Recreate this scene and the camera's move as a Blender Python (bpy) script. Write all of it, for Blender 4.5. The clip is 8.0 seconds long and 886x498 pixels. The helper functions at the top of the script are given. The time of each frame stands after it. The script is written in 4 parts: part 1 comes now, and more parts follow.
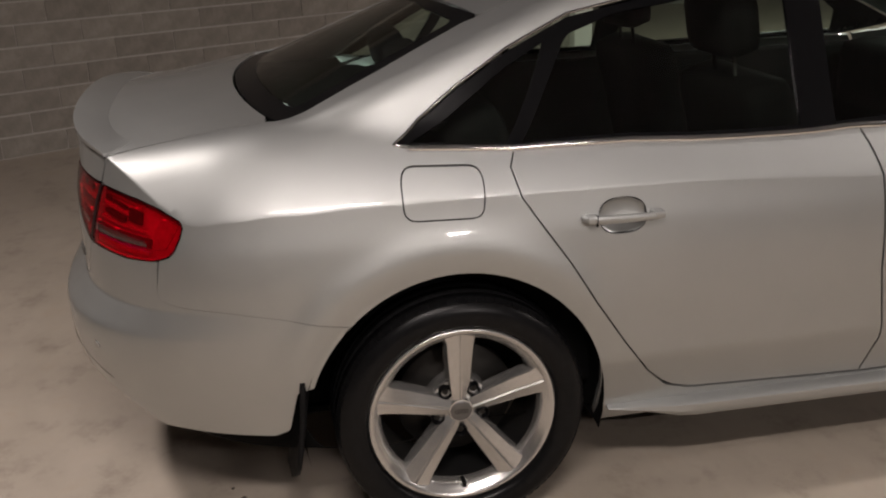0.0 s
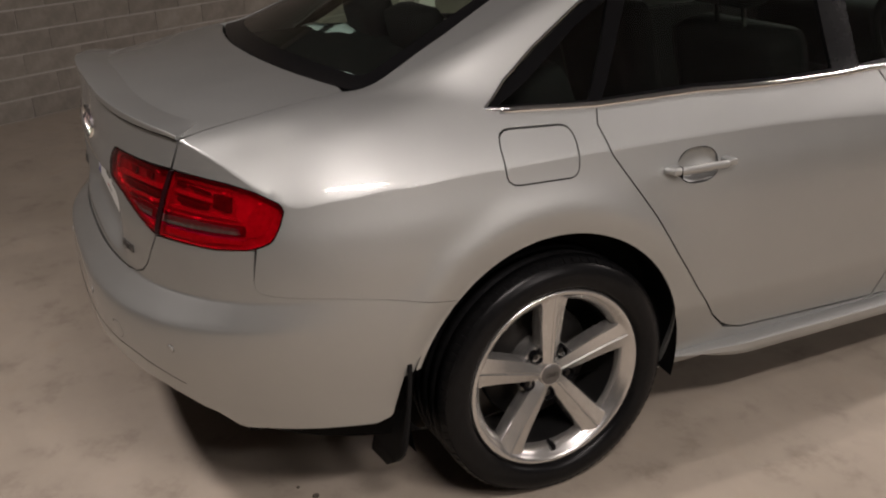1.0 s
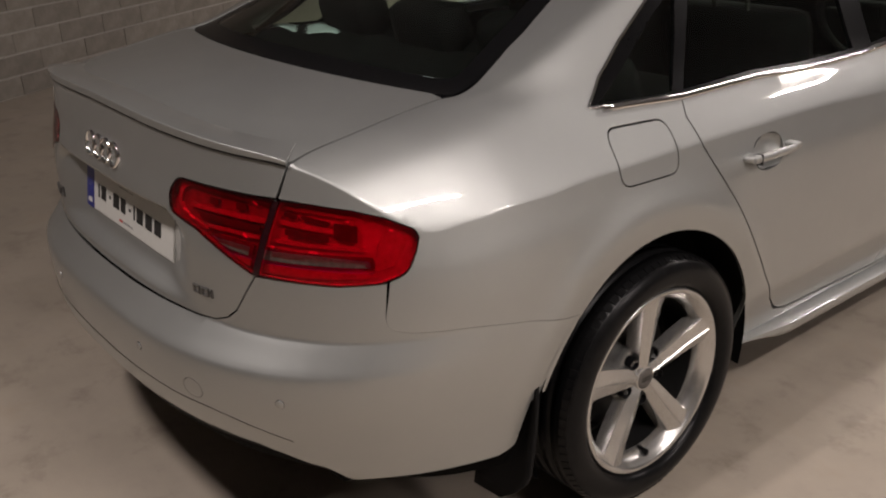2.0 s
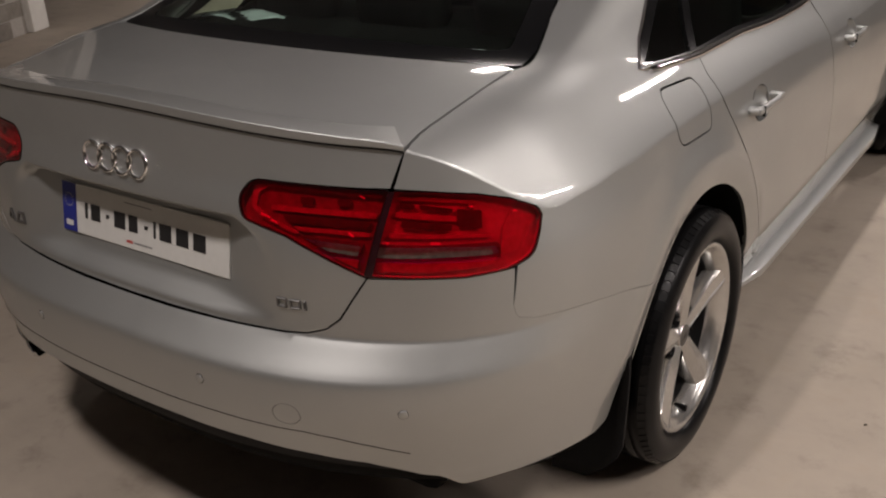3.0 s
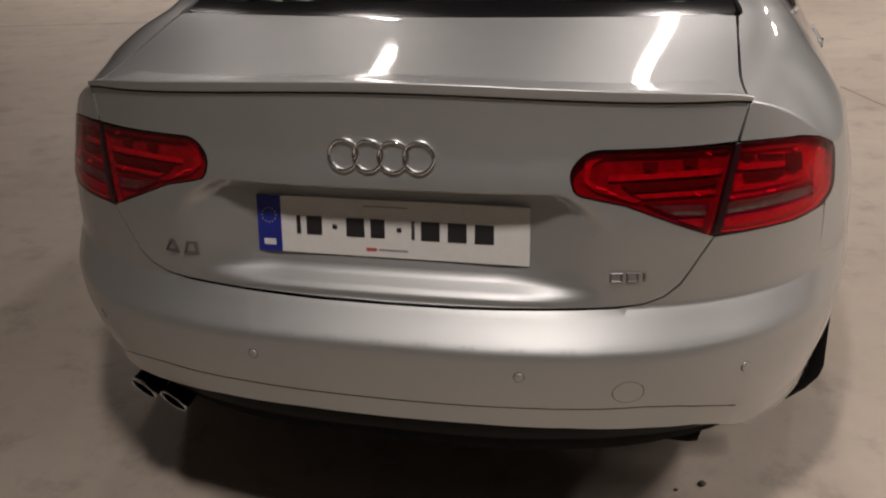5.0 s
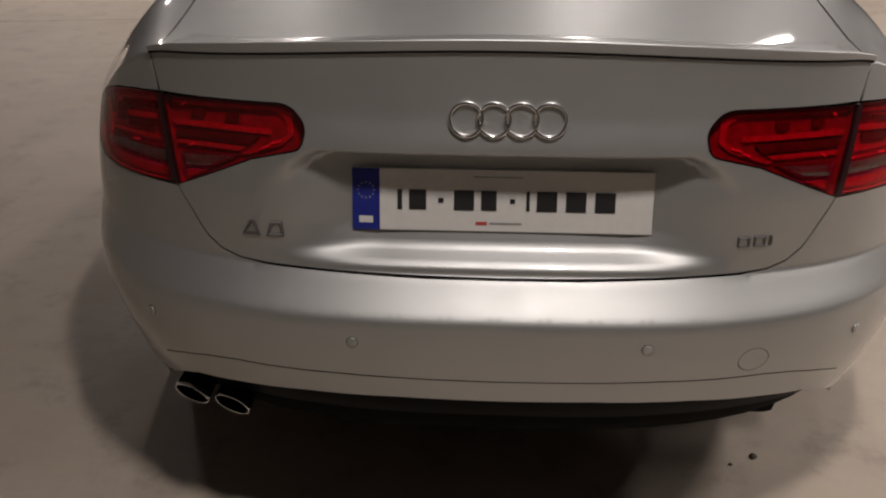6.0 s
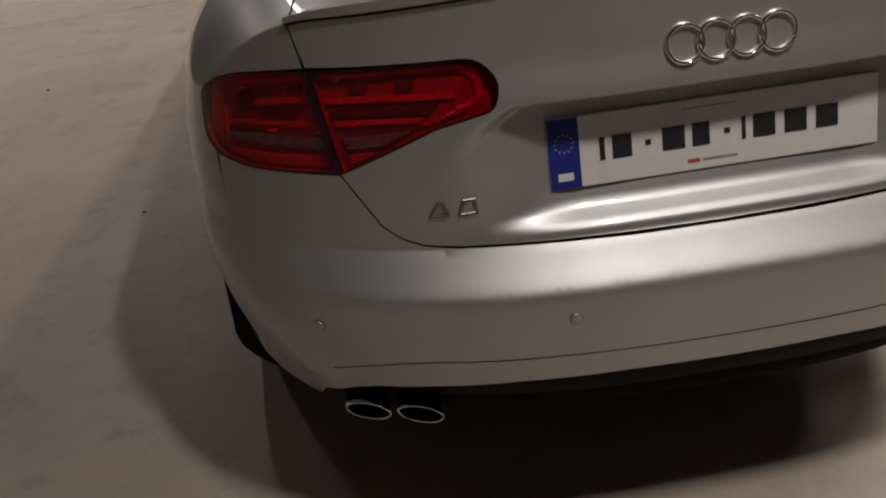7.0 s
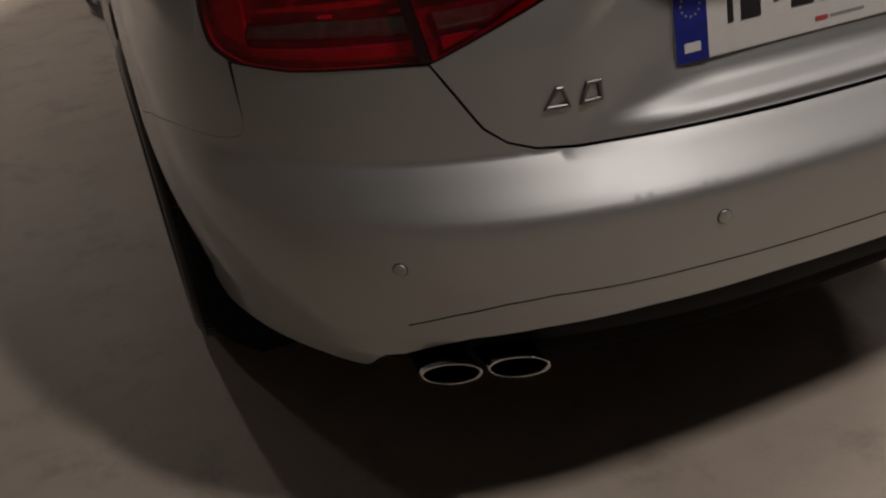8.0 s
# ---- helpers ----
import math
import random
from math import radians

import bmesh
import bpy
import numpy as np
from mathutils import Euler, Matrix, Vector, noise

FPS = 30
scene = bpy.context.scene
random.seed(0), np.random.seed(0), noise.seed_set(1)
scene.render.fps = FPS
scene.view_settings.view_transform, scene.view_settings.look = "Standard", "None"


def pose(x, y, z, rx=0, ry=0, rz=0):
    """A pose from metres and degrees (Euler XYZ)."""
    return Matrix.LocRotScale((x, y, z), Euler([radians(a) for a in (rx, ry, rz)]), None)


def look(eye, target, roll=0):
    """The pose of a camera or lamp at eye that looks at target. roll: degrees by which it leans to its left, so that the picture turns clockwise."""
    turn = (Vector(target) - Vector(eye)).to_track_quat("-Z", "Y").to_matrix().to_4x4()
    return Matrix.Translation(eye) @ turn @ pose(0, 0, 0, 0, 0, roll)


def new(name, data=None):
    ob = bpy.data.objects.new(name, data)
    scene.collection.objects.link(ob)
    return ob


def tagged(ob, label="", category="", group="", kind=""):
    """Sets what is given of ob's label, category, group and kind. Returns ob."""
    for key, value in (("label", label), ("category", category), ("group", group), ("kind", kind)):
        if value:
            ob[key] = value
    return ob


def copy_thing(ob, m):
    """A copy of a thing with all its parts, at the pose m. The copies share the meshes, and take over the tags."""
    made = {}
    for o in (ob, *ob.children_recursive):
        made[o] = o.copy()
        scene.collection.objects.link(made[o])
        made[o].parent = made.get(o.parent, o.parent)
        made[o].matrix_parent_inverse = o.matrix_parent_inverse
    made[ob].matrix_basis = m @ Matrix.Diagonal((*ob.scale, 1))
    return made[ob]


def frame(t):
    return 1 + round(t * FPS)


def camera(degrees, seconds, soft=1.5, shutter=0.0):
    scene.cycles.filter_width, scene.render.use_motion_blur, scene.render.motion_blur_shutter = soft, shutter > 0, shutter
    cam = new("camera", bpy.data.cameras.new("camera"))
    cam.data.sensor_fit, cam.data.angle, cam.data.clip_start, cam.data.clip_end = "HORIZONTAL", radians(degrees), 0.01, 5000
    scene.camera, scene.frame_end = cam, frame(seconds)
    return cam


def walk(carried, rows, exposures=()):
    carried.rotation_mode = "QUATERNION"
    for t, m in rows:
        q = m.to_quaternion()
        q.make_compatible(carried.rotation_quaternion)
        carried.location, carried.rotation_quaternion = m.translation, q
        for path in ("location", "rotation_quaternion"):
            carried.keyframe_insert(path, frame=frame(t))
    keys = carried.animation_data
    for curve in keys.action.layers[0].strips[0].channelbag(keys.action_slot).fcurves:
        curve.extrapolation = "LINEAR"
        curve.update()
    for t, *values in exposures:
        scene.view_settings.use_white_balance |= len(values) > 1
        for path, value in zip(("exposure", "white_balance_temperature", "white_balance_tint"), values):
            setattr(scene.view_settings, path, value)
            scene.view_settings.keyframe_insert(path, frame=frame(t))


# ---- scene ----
from mathutils import geometry

cam = camera(51.0, 8.0, soft=2.1)
PATH = [
    (0, (2.903, -0.434, 1.549), (1.063, -0.066, 0.856), -1.8),
    (0.5, (2.774, -0.816, 1.549), (1.014, -0.21, 0.817), -2.6),
    (1, (2.616, -1.101, 1.532), (0.937, -0.322, 0.773), -1.9),
    (1.5, (2.356, -1.323, 1.541), (0.782, -0.361, 0.768), -2.2),
    (1.7, (2.238, -1.414, 1.54), (0.715, -0.385, 0.752), -2.1),
    (2.8, (1.67, -1.985, 1.51), (0.539, -0.535, 0.725), -2.1),
    (3, (1.53, -1.981, 1.497), (0.478, -0.491, 0.678), -2.3),
    (3.5, (1.258, -2.119, 1.493), (0.352, -0.545, 0.655), -2.5),
    (4, (0.987, -2.281, 1.484), (0.286, -0.614, 0.629), -3.1),
    (4.5, (0.725, -2.342, 1.478), (0.164, -0.629, 0.613), -3.4),
    (5, (0.472, -2.367, 1.5), (0.034, -0.63, 0.613), -2.9),
    (5.2, (0.397, -2.382, 1.484), (-0.036, -0.635, 0.611), -2.6),
    (6.3, (-0.201, -2.364, 1.389), (-0.145, -0.566, 0.517), -0.8),
    (6.5, (-0.3, -2.303, 1.387), (-0.188, -0.518, 0.492), -2.3),
    (7, (-0.522, -2.166, 1.348), (-0.404, -0.415, 0.39), -7.0),
    (7.5, (-0.779, -2.018, 1.269), (-0.407, -0.331, 0.261), -5.9),
    (8, (-0.918, -1.837, 1.156), (-0.361, -0.212, 0.131), -6.7),
]
walk(cam, [(t, look(eye, target, roll)) for t, eye, target, roll in PATH], exposures=[(0, 0.0), (5.2, 0.0), (6.5, -0.12), (7.2, -0.2), (8, -0.4)])


# ---- world and lamps ----
world = bpy.data.worlds.new("world")
scene.world = world
world.use_nodes = True
world.node_tree.nodes["Background"].inputs[0].default_value = (0.9, 0.95, 1.0, 1)
world.node_tree.nodes["Background"].inputs[1].default_value = 0.006
CEILING = 3.1
LAMPS = [(3.02, -0.45, 72, 1.25), (0.33, -2.0, 50, 0.3), (-1.5, 3.3, 24, 1.25), (0.64, 3.35, 46, 1.25), (2.6, 5.15, 60, 1.25), (5.5, 1.5, 94, 1.25), (-4.3, 6.6, 100, 1.25)]   # tubes along y: x, y, watts, length; the last is an added fill lamp
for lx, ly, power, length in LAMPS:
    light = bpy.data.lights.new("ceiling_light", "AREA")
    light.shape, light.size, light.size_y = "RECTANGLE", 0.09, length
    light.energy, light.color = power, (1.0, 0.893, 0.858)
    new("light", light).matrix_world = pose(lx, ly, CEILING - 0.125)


# ---- materials ----
def material(name):
    m = bpy.data.materials.new(name)
    m.use_nodes = True
    return m, m.node_tree, m.node_tree.nodes["Principled BSDF"]


def add(tree, kind, **values):
    node = tree.nodes.new(kind)
    for key, value in values.items():
        if key in node.inputs:
            node.inputs[key].default_value = value
    return node


def noise_node(tree, scale, detail=4.0, rough=0.6, squeeze=(1, 1, 1)):
    coord = tree.nodes.new("ShaderNodeTexCoord")
    mapping = tree.nodes.new("ShaderNodeMapping")
    mapping.inputs["Scale"].default_value = squeeze
    tex = add(tree, "ShaderNodeTexNoise", Scale=scale, Detail=detail, Roughness=rough)
    tree.links.new(coord.outputs["Object"], mapping.inputs["Vector"])
    tree.links.new(mapping.outputs["Vector"], tex.inputs["Vector"])
    return tex


def ramp(tree, source, stops):
    node = tree.nodes.new("ShaderNodeValToRGB")
    node.color_ramp.elements[0].position, node.color_ramp.elements[0].color = stops[0][0], (*stops[0][1], 1)
    node.color_ramp.elements[1].position, node.color_ramp.elements[1].color = stops[-1][0], (*stops[-1][1], 1)
    for pos, col in stops[1:-1]:
        node.color_ramp.elements.new(pos).color = (*col, 1)
    tree.links.new(source, node.inputs["Fac"])
    return node


def bump(tree, shader, source, strength, distance):
    node = add(tree, "ShaderNodeBump", Strength=strength, Distance=distance)
    tree.links.new(source, node.inputs["Height"])
    tree.links.new(node.outputs["Normal"], shader.inputs["Normal"])
    return node


def plain(name, color, rough=0.5, metal=0.0, scale=40.0, vary=0.12, bumpy=0.0, coat=0.0, shine=0.5):
    """A surface with a slight mottle in colour and gloss."""
    m, tree, shader = material(name)
    tex = noise_node(tree, scale)
    lo, hi = [tuple(min(1, c * f) for c in color) for f in (1 - vary, 1 + vary)]
    tree.links.new(ramp(tree, tex.outputs["Fac"], [(0.3, lo), (0.7, hi)]).outputs["Color"], shader.inputs["Base Color"])
    shader.inputs["Roughness"].default_value, shader.inputs["Metallic"].default_value = rough, metal
    shader.inputs["Coat Weight"].default_value = coat
    shader.inputs["Specular IOR Level"].default_value = shine
    if bumpy:
        bump(tree, shader, tex.outputs["Fac"], 0.5, bumpy)
    return m


def silver_paint():
    m, tree, shader = material("silver_paint")
    big = noise_node(tree, 2.2, 3)
    fine = noise_node(tree, 900, 2)
    dust = noise_node(tree, 14, 6, 0.7)
    col = ramp(tree, big.outputs["Fac"], [(0.3, (0.415, 0.425, 0.415)), (0.7, (0.445, 0.455, 0.444))])
    tree.links.new(col.outputs["Color"], shader.inputs["Base Color"])
    rough = ramp(tree, dust.outputs["Fac"], [(0.3, (.48, .48, .48)), (0.75, (.53, .53, .53))])
    tree.links.new(rough.outputs["Color"], shader.inputs["Roughness"])
    shader.inputs["Metallic"].default_value = 0.86
    shader.inputs["Coat Weight"].default_value = 1.0
    shader.inputs["Coat Roughness"].default_value = 0.04
    bump(tree, shader, fine.outputs["Fac"], 0.06, 0.0005)
    return m


def clear_glass(name, tint, gloss=1.0):
    """Thin glass: light passes tinted, and the surface mirrors by Fresnel."""
    m = bpy.data.materials.new(name)
    m.use_nodes = True
    tree = m.node_tree
    tree.nodes.remove(tree.nodes["Principled BSDF"])
    out = tree.nodes["Material Output"]
    see = add(tree, "ShaderNodeBsdfTransparent", Color=(*tint, 1))
    shine = add(tree, "ShaderNodeBsdfGlossy", Color=(gloss, gloss, gloss, 1), Roughness=0.02)
    facing = add(tree, "ShaderNodeLayerWeight", Blend=0.5)
    power = tree.nodes.new("ShaderNodeMath")
    power.operation, power.inputs[1].default_value = "POWER", 5.0
    fres = tree.nodes.new("ShaderNodeMath")
    fres.operation, fres.inputs[1].default_value, fres.inputs[2].default_value = "MULTIPLY_ADD", 0.96, 0.04
    tree.links.new(facing.outputs["Facing"], power.inputs[0])
    tree.links.new(power.outputs[0], fres.inputs[0])
    mix = tree.nodes.new("ShaderNodeMixShader")
    tree.links.new(fres.outputs[0], mix.inputs[0])
    tree.links.new(see.outputs[0], mix.inputs[1])
    tree.links.new(shine.outputs[0], mix.inputs[2])
    tree.links.new(mix.outputs[0], out.inputs["Surface"])
    return m


def concrete_floor():
    m, tree, shader = material("concrete_floor")
    broad, mid, fine = noise_node(tree, 0.55, 6, 0.65), noise_node(tree, 5, 7, 0.7), noise_node(tree, 160, 5, 0.7)
    streak = noise_node(tree, 2.2, 5, 0.6, (1, 2.6, 1))
    base = ramp(tree, broad.outputs["Fac"], [(0.32, (0.350, 0.299, 0.243)), (0.52, (0.410, 0.353, 0.289)), (0.7, (0.462, 0.399, 0.331))])
    stain = ramp(tree, mid.outputs["Fac"], [(0.30, (.62, .60, .58)), (0.46, (.95, .95, .95)), (0.56, (1, 1, 1)), (0.72, (1.0, .97, .92))])
    lines = ramp(tree, streak.outputs["Fac"], [(0.35, (.93, .93, .92)), (0.6, (1, 1, 1))])
    last = base.outputs["Color"]
    for other in (stain, lines):
        mul = tree.nodes.new("ShaderNodeMix")
        mul.data_type, mul.blend_type = "RGBA", "MULTIPLY"
        mul.inputs[0].default_value = 0.85
        tree.links.new(last, mul.inputs[6])
        tree.links.new(other.outputs["Color"], mul.inputs[7])
        last = mul.outputs[2]
    tree.links.new(last, shader.inputs["Base Color"])
    tree.links.new(ramp(tree, mid.outputs["Fac"], [(0.3, (.55, .55, .55)), (0.7, (.78, .78, .78))]).outputs["Color"], shader.inputs["Roughness"])
    join = add(tree, "ShaderNodeMath")
    tree.links.new(fine.outputs["Fac"], join.inputs[0])
    tree.links.new(mid.outputs["Fac"], join.inputs[1])
    bump(tree, shader, join.outputs[0], 0.35, 0.004)
    return m


def block_material():
    m, tree, shader = material("concrete_block")
    info = tree.nodes.new("ShaderNodeObjectInfo")
    mid, fine = noise_node(tree, 9, 6, 0.7), noise_node(tree, 90, 5, 0.75)
    tone = ramp(tree, info.outputs["Random"], [(0.0, (0.245, 0.219, 0.189)), (0.5, (0.268, 0.242, 0.209)), (1.0, (0.295, 0.267, 0.231))])
    spots = ramp(tree, mid.outputs["Fac"], [(0.3, (.72, .72, .72)), (0.65, (1.1, 1.1, 1.1))])
    mul = tree.nodes.new("ShaderNodeMix")
    mul.data_type, mul.blend_type = "RGBA", "MULTIPLY"
    mul.inputs[0].default_value = 1.0
    tree.links.new(tone.outputs["Color"], mul.inputs[6])
    tree.links.new(spots.outputs["Color"], mul.inputs[7])
    tree.links.new(mul.outputs[2], shader.inputs["Base Color"])
    shader.inputs["Roughness"].default_value = 0.92
    bump(tree, shader, fine.outputs["Fac"], 0.8, 0.006)
    return m


PAINT = silver_paint()
TRIM = plain("black_plastic", (.008, .008, .0085), 0.55, bumpy=0.0006, scale=220, shine=0.1)
LINER = plain("black_liner", (.006, .0058, .0056), 0.9, shine=0.05)
RUBBER = plain("tyre_rubber", (.006, .006, .0064), 0.30, scale=60, vary=0.3, shine=0.16)
ALLOY = plain("alloy_silver", (.56, .55, .53), 0.26, 0.85, scale=120, vary=0.08, coat=0.4)
CAP = plain("hub_cap_grey", (.16, .155, .15), 0.38, 0.7, scale=150, vary=0.1)
CHROME = plain("chrome", (.82, .82, .82), 0.07, 1.0, vary=0.03)
# near-black: the shade inside the wheel is put into barrel and disc colours
BARREL = plain("rim_barrel_shaded", (.012, .012, .012), 0.5, 0.3)
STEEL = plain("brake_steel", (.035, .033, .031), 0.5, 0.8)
GLOSS = plain("gloss_black", (.005, .005, .0055), 0.22, shine=0.1)
CABIN = plain("cabin_cloth", (.006, .006, .006), 0.9, bumpy=0.001, scale=300, shine=0.1)
LEATHER = plain("seat_leather", (.005, .0048, .0048), 0.7, bumpy=0.0008, scale=200, shine=0.08)
RED_LENS = clear_glass("red_lens", (.89, .003, .095), .8)
CLEAR_LENS = clear_glass("smoke_lens", (.80, .80, .76))
WINDOW = clear_glass("window_glass", (.78, .89, .81))
REFLECTOR = plain("lamp_reflector", (.62, .60, .60), 0.22, 0.4, scale=90, vary=0.25)
LAMP_DARK = plain("lamp_housing", (.22, .215, .215), 0.4, scale=60, vary=0.3)
LAMP_JOINT = plain("lamp_joint", (.018, .002, .004), 0.25)
LAMP_PALE = plain("lamp_pale", (.46, .455, .455), 0.35, scale=60, vary=0.2)
LAMP_CELL = plain("lamp_cell", (.075, .07, .07), 0.3, scale=60, vary=0.4)
GLINT = plain("lamp_glint", (.92, .92, .92), 0.35, vary=0.05)
GREY_STRIP = plain("lamp_grey_strip", (.17, .165, .15), 0.25, 0.3, scale=70, vary=0.35)
PLATE_WHITE = plain("plate_white", (.58, .575, .545), 0.35, vary=0.03, scale=60)
PLATE_BLUE = plain("plate_blue", (.014, .022, .19), 0.3)
INK = plain("plate_ink", (.012, .012, .013), 0.5)
RED_INK = plain("red_ink", (.40, .06, .05), 0.5)
FAINT_INK = plain("faint_ink", (.24, .24, .235), 0.5)
PAPER = plain("paper", (.60, .68, .70), 0.7, scale=30, vary=0.2)
FLOOR = concrete_floor()
JOINT_DARK = plain("joint_dirt", (.10, .085, .068), 0.95, scale=60, vary=0.3)
BLOCK = block_material()
MORTAR = plain("mortar", (.42, .39, .355), 0.95, bumpy=0.004, scale=60)
CEIL = plain("ceiling_concrete", (.24, .25, .28), 0.9, scale=3, bumpy=0.003)
GREY_WALL = plain("grey_plaster", (.27, .25, .225), 0.92, scale=2.5, vary=0.18, bumpy=0.004)
WHITE = plain("white_paint", (.76, .74, .70), 0.6, scale=8, vary=0.06)


def glow(name, color, strength):
    m, tree, shader = material(name)
    shader.inputs["Emission Color"].default_value = (*color, 1)
    shader.inputs["Emission Strength"].default_value = strength
    shader.inputs["Base Color"].default_value = (.8, .8, .8, 1)
    return m


TUBE_GLOW = glow("tube_glow", (1.0, 0.92, 0.82), 14.0)


# ---- mesh helpers ----
def link_mesh(name, bm, mat, parent=None, label="", smooth=True):
    mesh = bpy.data.meshes.new(name)
    bm.normal_update()
    bm.to_mesh(mesh)
    bm.free()
    for p in mesh.polygons:
        p.use_smooth = smooth
    mesh.materials.append(mat)
    ob = new(name, mesh)
    if parent:
        ob.parent = parent
    return tagged(ob, label)


def part(name, bm, mat, parent, label="", smooth=True):
    return link_mesh(name, bm, mat, parent, label, smooth)


def sharp(ob, degrees=35):
    ob.data.set_sharp_from_angle(angle=radians(degrees))
    return ob


def box(bm, lo, hi, bevel=0.0, m=None):
    """A box between two corners, its edges rounded."""
    made = bmesh.ops.create_cube(bm, size=1.0)["verts"]
    for v in made:
        v.co = Vector([lo[i] + (v.co[i] + 0.5) * (hi[i] - lo[i]) for i in range(3)])
    if bevel:
        edges = list({e for v in made for e in v.link_edges})
        res = bmesh.ops.bevel(bm, geom=edges, offset=bevel, segments=2, affect="EDGES", profile=0.6)
        made = list({v for f in res["faces"] for v in f.verts} | {v for v in made if v.is_valid})
    if m is not None:
        bmesh.ops.transform(bm, matrix=m, verts=[v for v in made if v.is_valid])
    return bm


def lathe(bm, profile, segments=48, arc=2 * math.pi, start=0.0):
    """A profile of (radius, x) turned round the x axis."""
    closed = abs(arc - 2 * math.pi) < 1e-6
    n = segments if closed else segments + 1
    rings = []
    for i in range(n):
        a = start + arc * i / segments
        rings.append([bm.verts.new((x, -r * math.sin(a), r * math.cos(a))) for r, x in profile])
    for i in range(segments):
        a, b = rings[i], rings[(i + 1) % n]
        for j in range(len(profile) - 1):
            bm.faces.new((a[j], a[j + 1], b[j + 1], b[j]))
    return bm


def tube(bm, points, radius, sides=8, closed=False, flat=1.0):
    """A round or flattened rod along points."""
    pts = [Vector(p) for p in points]
    rings = []
    for i, p in enumerate(pts):
        a = pts[i - 1] if i or closed else p
        b = pts[(i + 1) % len(pts)] if i + 1 < len(pts) or closed else p
        d = (b - a).normalized()
        side = d.cross(Vector((0, 0, 1)))
        side = side.normalized() if side.length > 1e-4 else Vector((1, 0, 0))
        up = side.cross(d)
        rings.append([bm.verts.new(p + side * radius * flat * math.cos(2 * math.pi * k / sides) + up * radius * math.sin(2 * math.pi * k / sides)) for k in range(sides)])
    n = len(rings)
    for i in range(n if closed else n - 1):
        for k in range(sides):
            bm.faces.new((rings[i][k], rings[i][(k + 1) % sides], rings[(i + 1) % n][(k + 1) % sides], rings[(i + 1) % n][k]))
    if not closed:
        bm.faces.new(rings[0])
        bm.faces.new(rings[-1][::-1])
    return bm


# ---- the car's outer form: x to its right, y ahead, origin under the rear axle ----
def smooth_table(knots, sigma):
    """A smoothed curve through a few knots."""
    kx, ky = [k[0] for k in knots], [k[1] for k in knots]
    xs = np.arange(kx[0] - 0.3, kx[-1] + 0.3, 0.002)
    ys = np.interp(xs, kx, ky)
    lo, hi = (ky[1] - ky[0]) / (kx[1] - kx[0]), (ky[-1] - ky[-2]) / (kx[-1] - kx[-2])
    ys = np.where(xs < kx[0], ky[0] + lo * (xs - kx[0]), np.where(xs > kx[-1], ky[-1] + hi * (xs - kx[-1]), ys))
    n = max(1, int(4 * sigma / 0.002))
    ker = np.exp(-0.5 * (np.arange(-n, n + 1) * 0.002 / sigma) ** 2)
    ys = np.convolve(np.pad(ys, n, mode="reflect", reflect_type="odd"), ker / ker.sum(), "valid")
    return lambda q: np.interp(q, xs, ys)


def smin(a, b, k):
    h = np.clip(0.5 + 0.5 * (b - a) / k, 0, 1)
    return b + (a - b) * h - k * h * (1 - h)


def smax(a, b, k):
    return -smin(-a, -b, k)


def sstep(q, a, b):
    h = np.clip((q - a) / (b - a), 0, 1)
    return h * h * (3 - 2 * h)


Y_REAR, Y_FRONT = -0.2, 3.0          # where the rounded tail and nose begin
LEDGE_Z = 0.877                      # the ledge over the number plate
S_TURN = 0.78                        # metres of girth for one radian of the tail's turn
S_SIDE = S_TURN * math.pi / 2
S_NOSE = S_SIDE + Y_FRONT - Y_REAR
WHEEL_Y, WHEEL_Z, WHEELBASE = 0.0, 0.325, 2.808

half_width = smooth_table([(.15, .866), (.26, .872), (.36, .874), (.44, .877), (.52, .879), (.62, .882), (.72, .877), (.80, .866),
                           (.86, .850), (.95, .83), (1.1, .80)], .018)
tail_low = smooth_table([(.18, -.78), (.24, -.86), (.30, -.945), (.35, -.985), (.40, -1.002), (.46, -1.008), (.53, -1.010), (.58, -1.008), (.600, -1.005), (.635, -.971),
                         (.675, -.935), (.70, -.92)], .005)
tail_high = smooth_table([(.60, -.946), (.70, -.944), (.80, -.944), (.86, -.937), (.90, -.930), (.935, -.921), (1.0, -.915), (1.06, -.912)], .012)


def tail_line(z):
    return tail_low(z) + (tail_high(z) - tail_low(z)) * sstep(z, .655, .672)


nose_line = smooth_table([(.18, 3.45), (.28, 3.60), (.45, 3.68), (.62, 3.69), (.78, 3.66), (.9, 3.58), (1.0, 3.5)], .03)
side_taper = smooth_table([(-.6, 1.0), (-.2, 1.0), (.3, 1.004), (1.2, 1.010), (2.5, 1.006), (3.0, 1.0), (3.4, 1.0)], .15)
recess_depth = smooth_table([(.60, 0), (.676, 0), (.684, .014), (.698, .038), (.735, .053), (.80, .063), (.85, .069), (.90, .069), (1, .069)], .004)
crease_x = smooth_table([(-.95, .66), (-.85, .725), (-.792, .752), (-.763, .752), (-.718, .769), (-.677, .7815), (-.625, .7945), (-.535, .829), (-.416, .853), (-.261, .861), (.075, .8645),
                         (.655, .864), (1.145, .858), (1.775, .856), (2.475, .858), (3.0, .84), (3.4, .79), (3.7, .70)], .03)
crease_z = smooth_table([(-.8, .870), (-.62, .872), (0, .864), (1, .868), (2.5, .872), (3.2, .83), (3.7, .70)], .1)
belt_x = smooth_table([(-1.0, .42), (-.7, .575), (-.4, .69), (-.12, .733), (.17, .747), (1.0, .765), (2.0, .765), (2.6, .735), (3.0, .70)], .06)
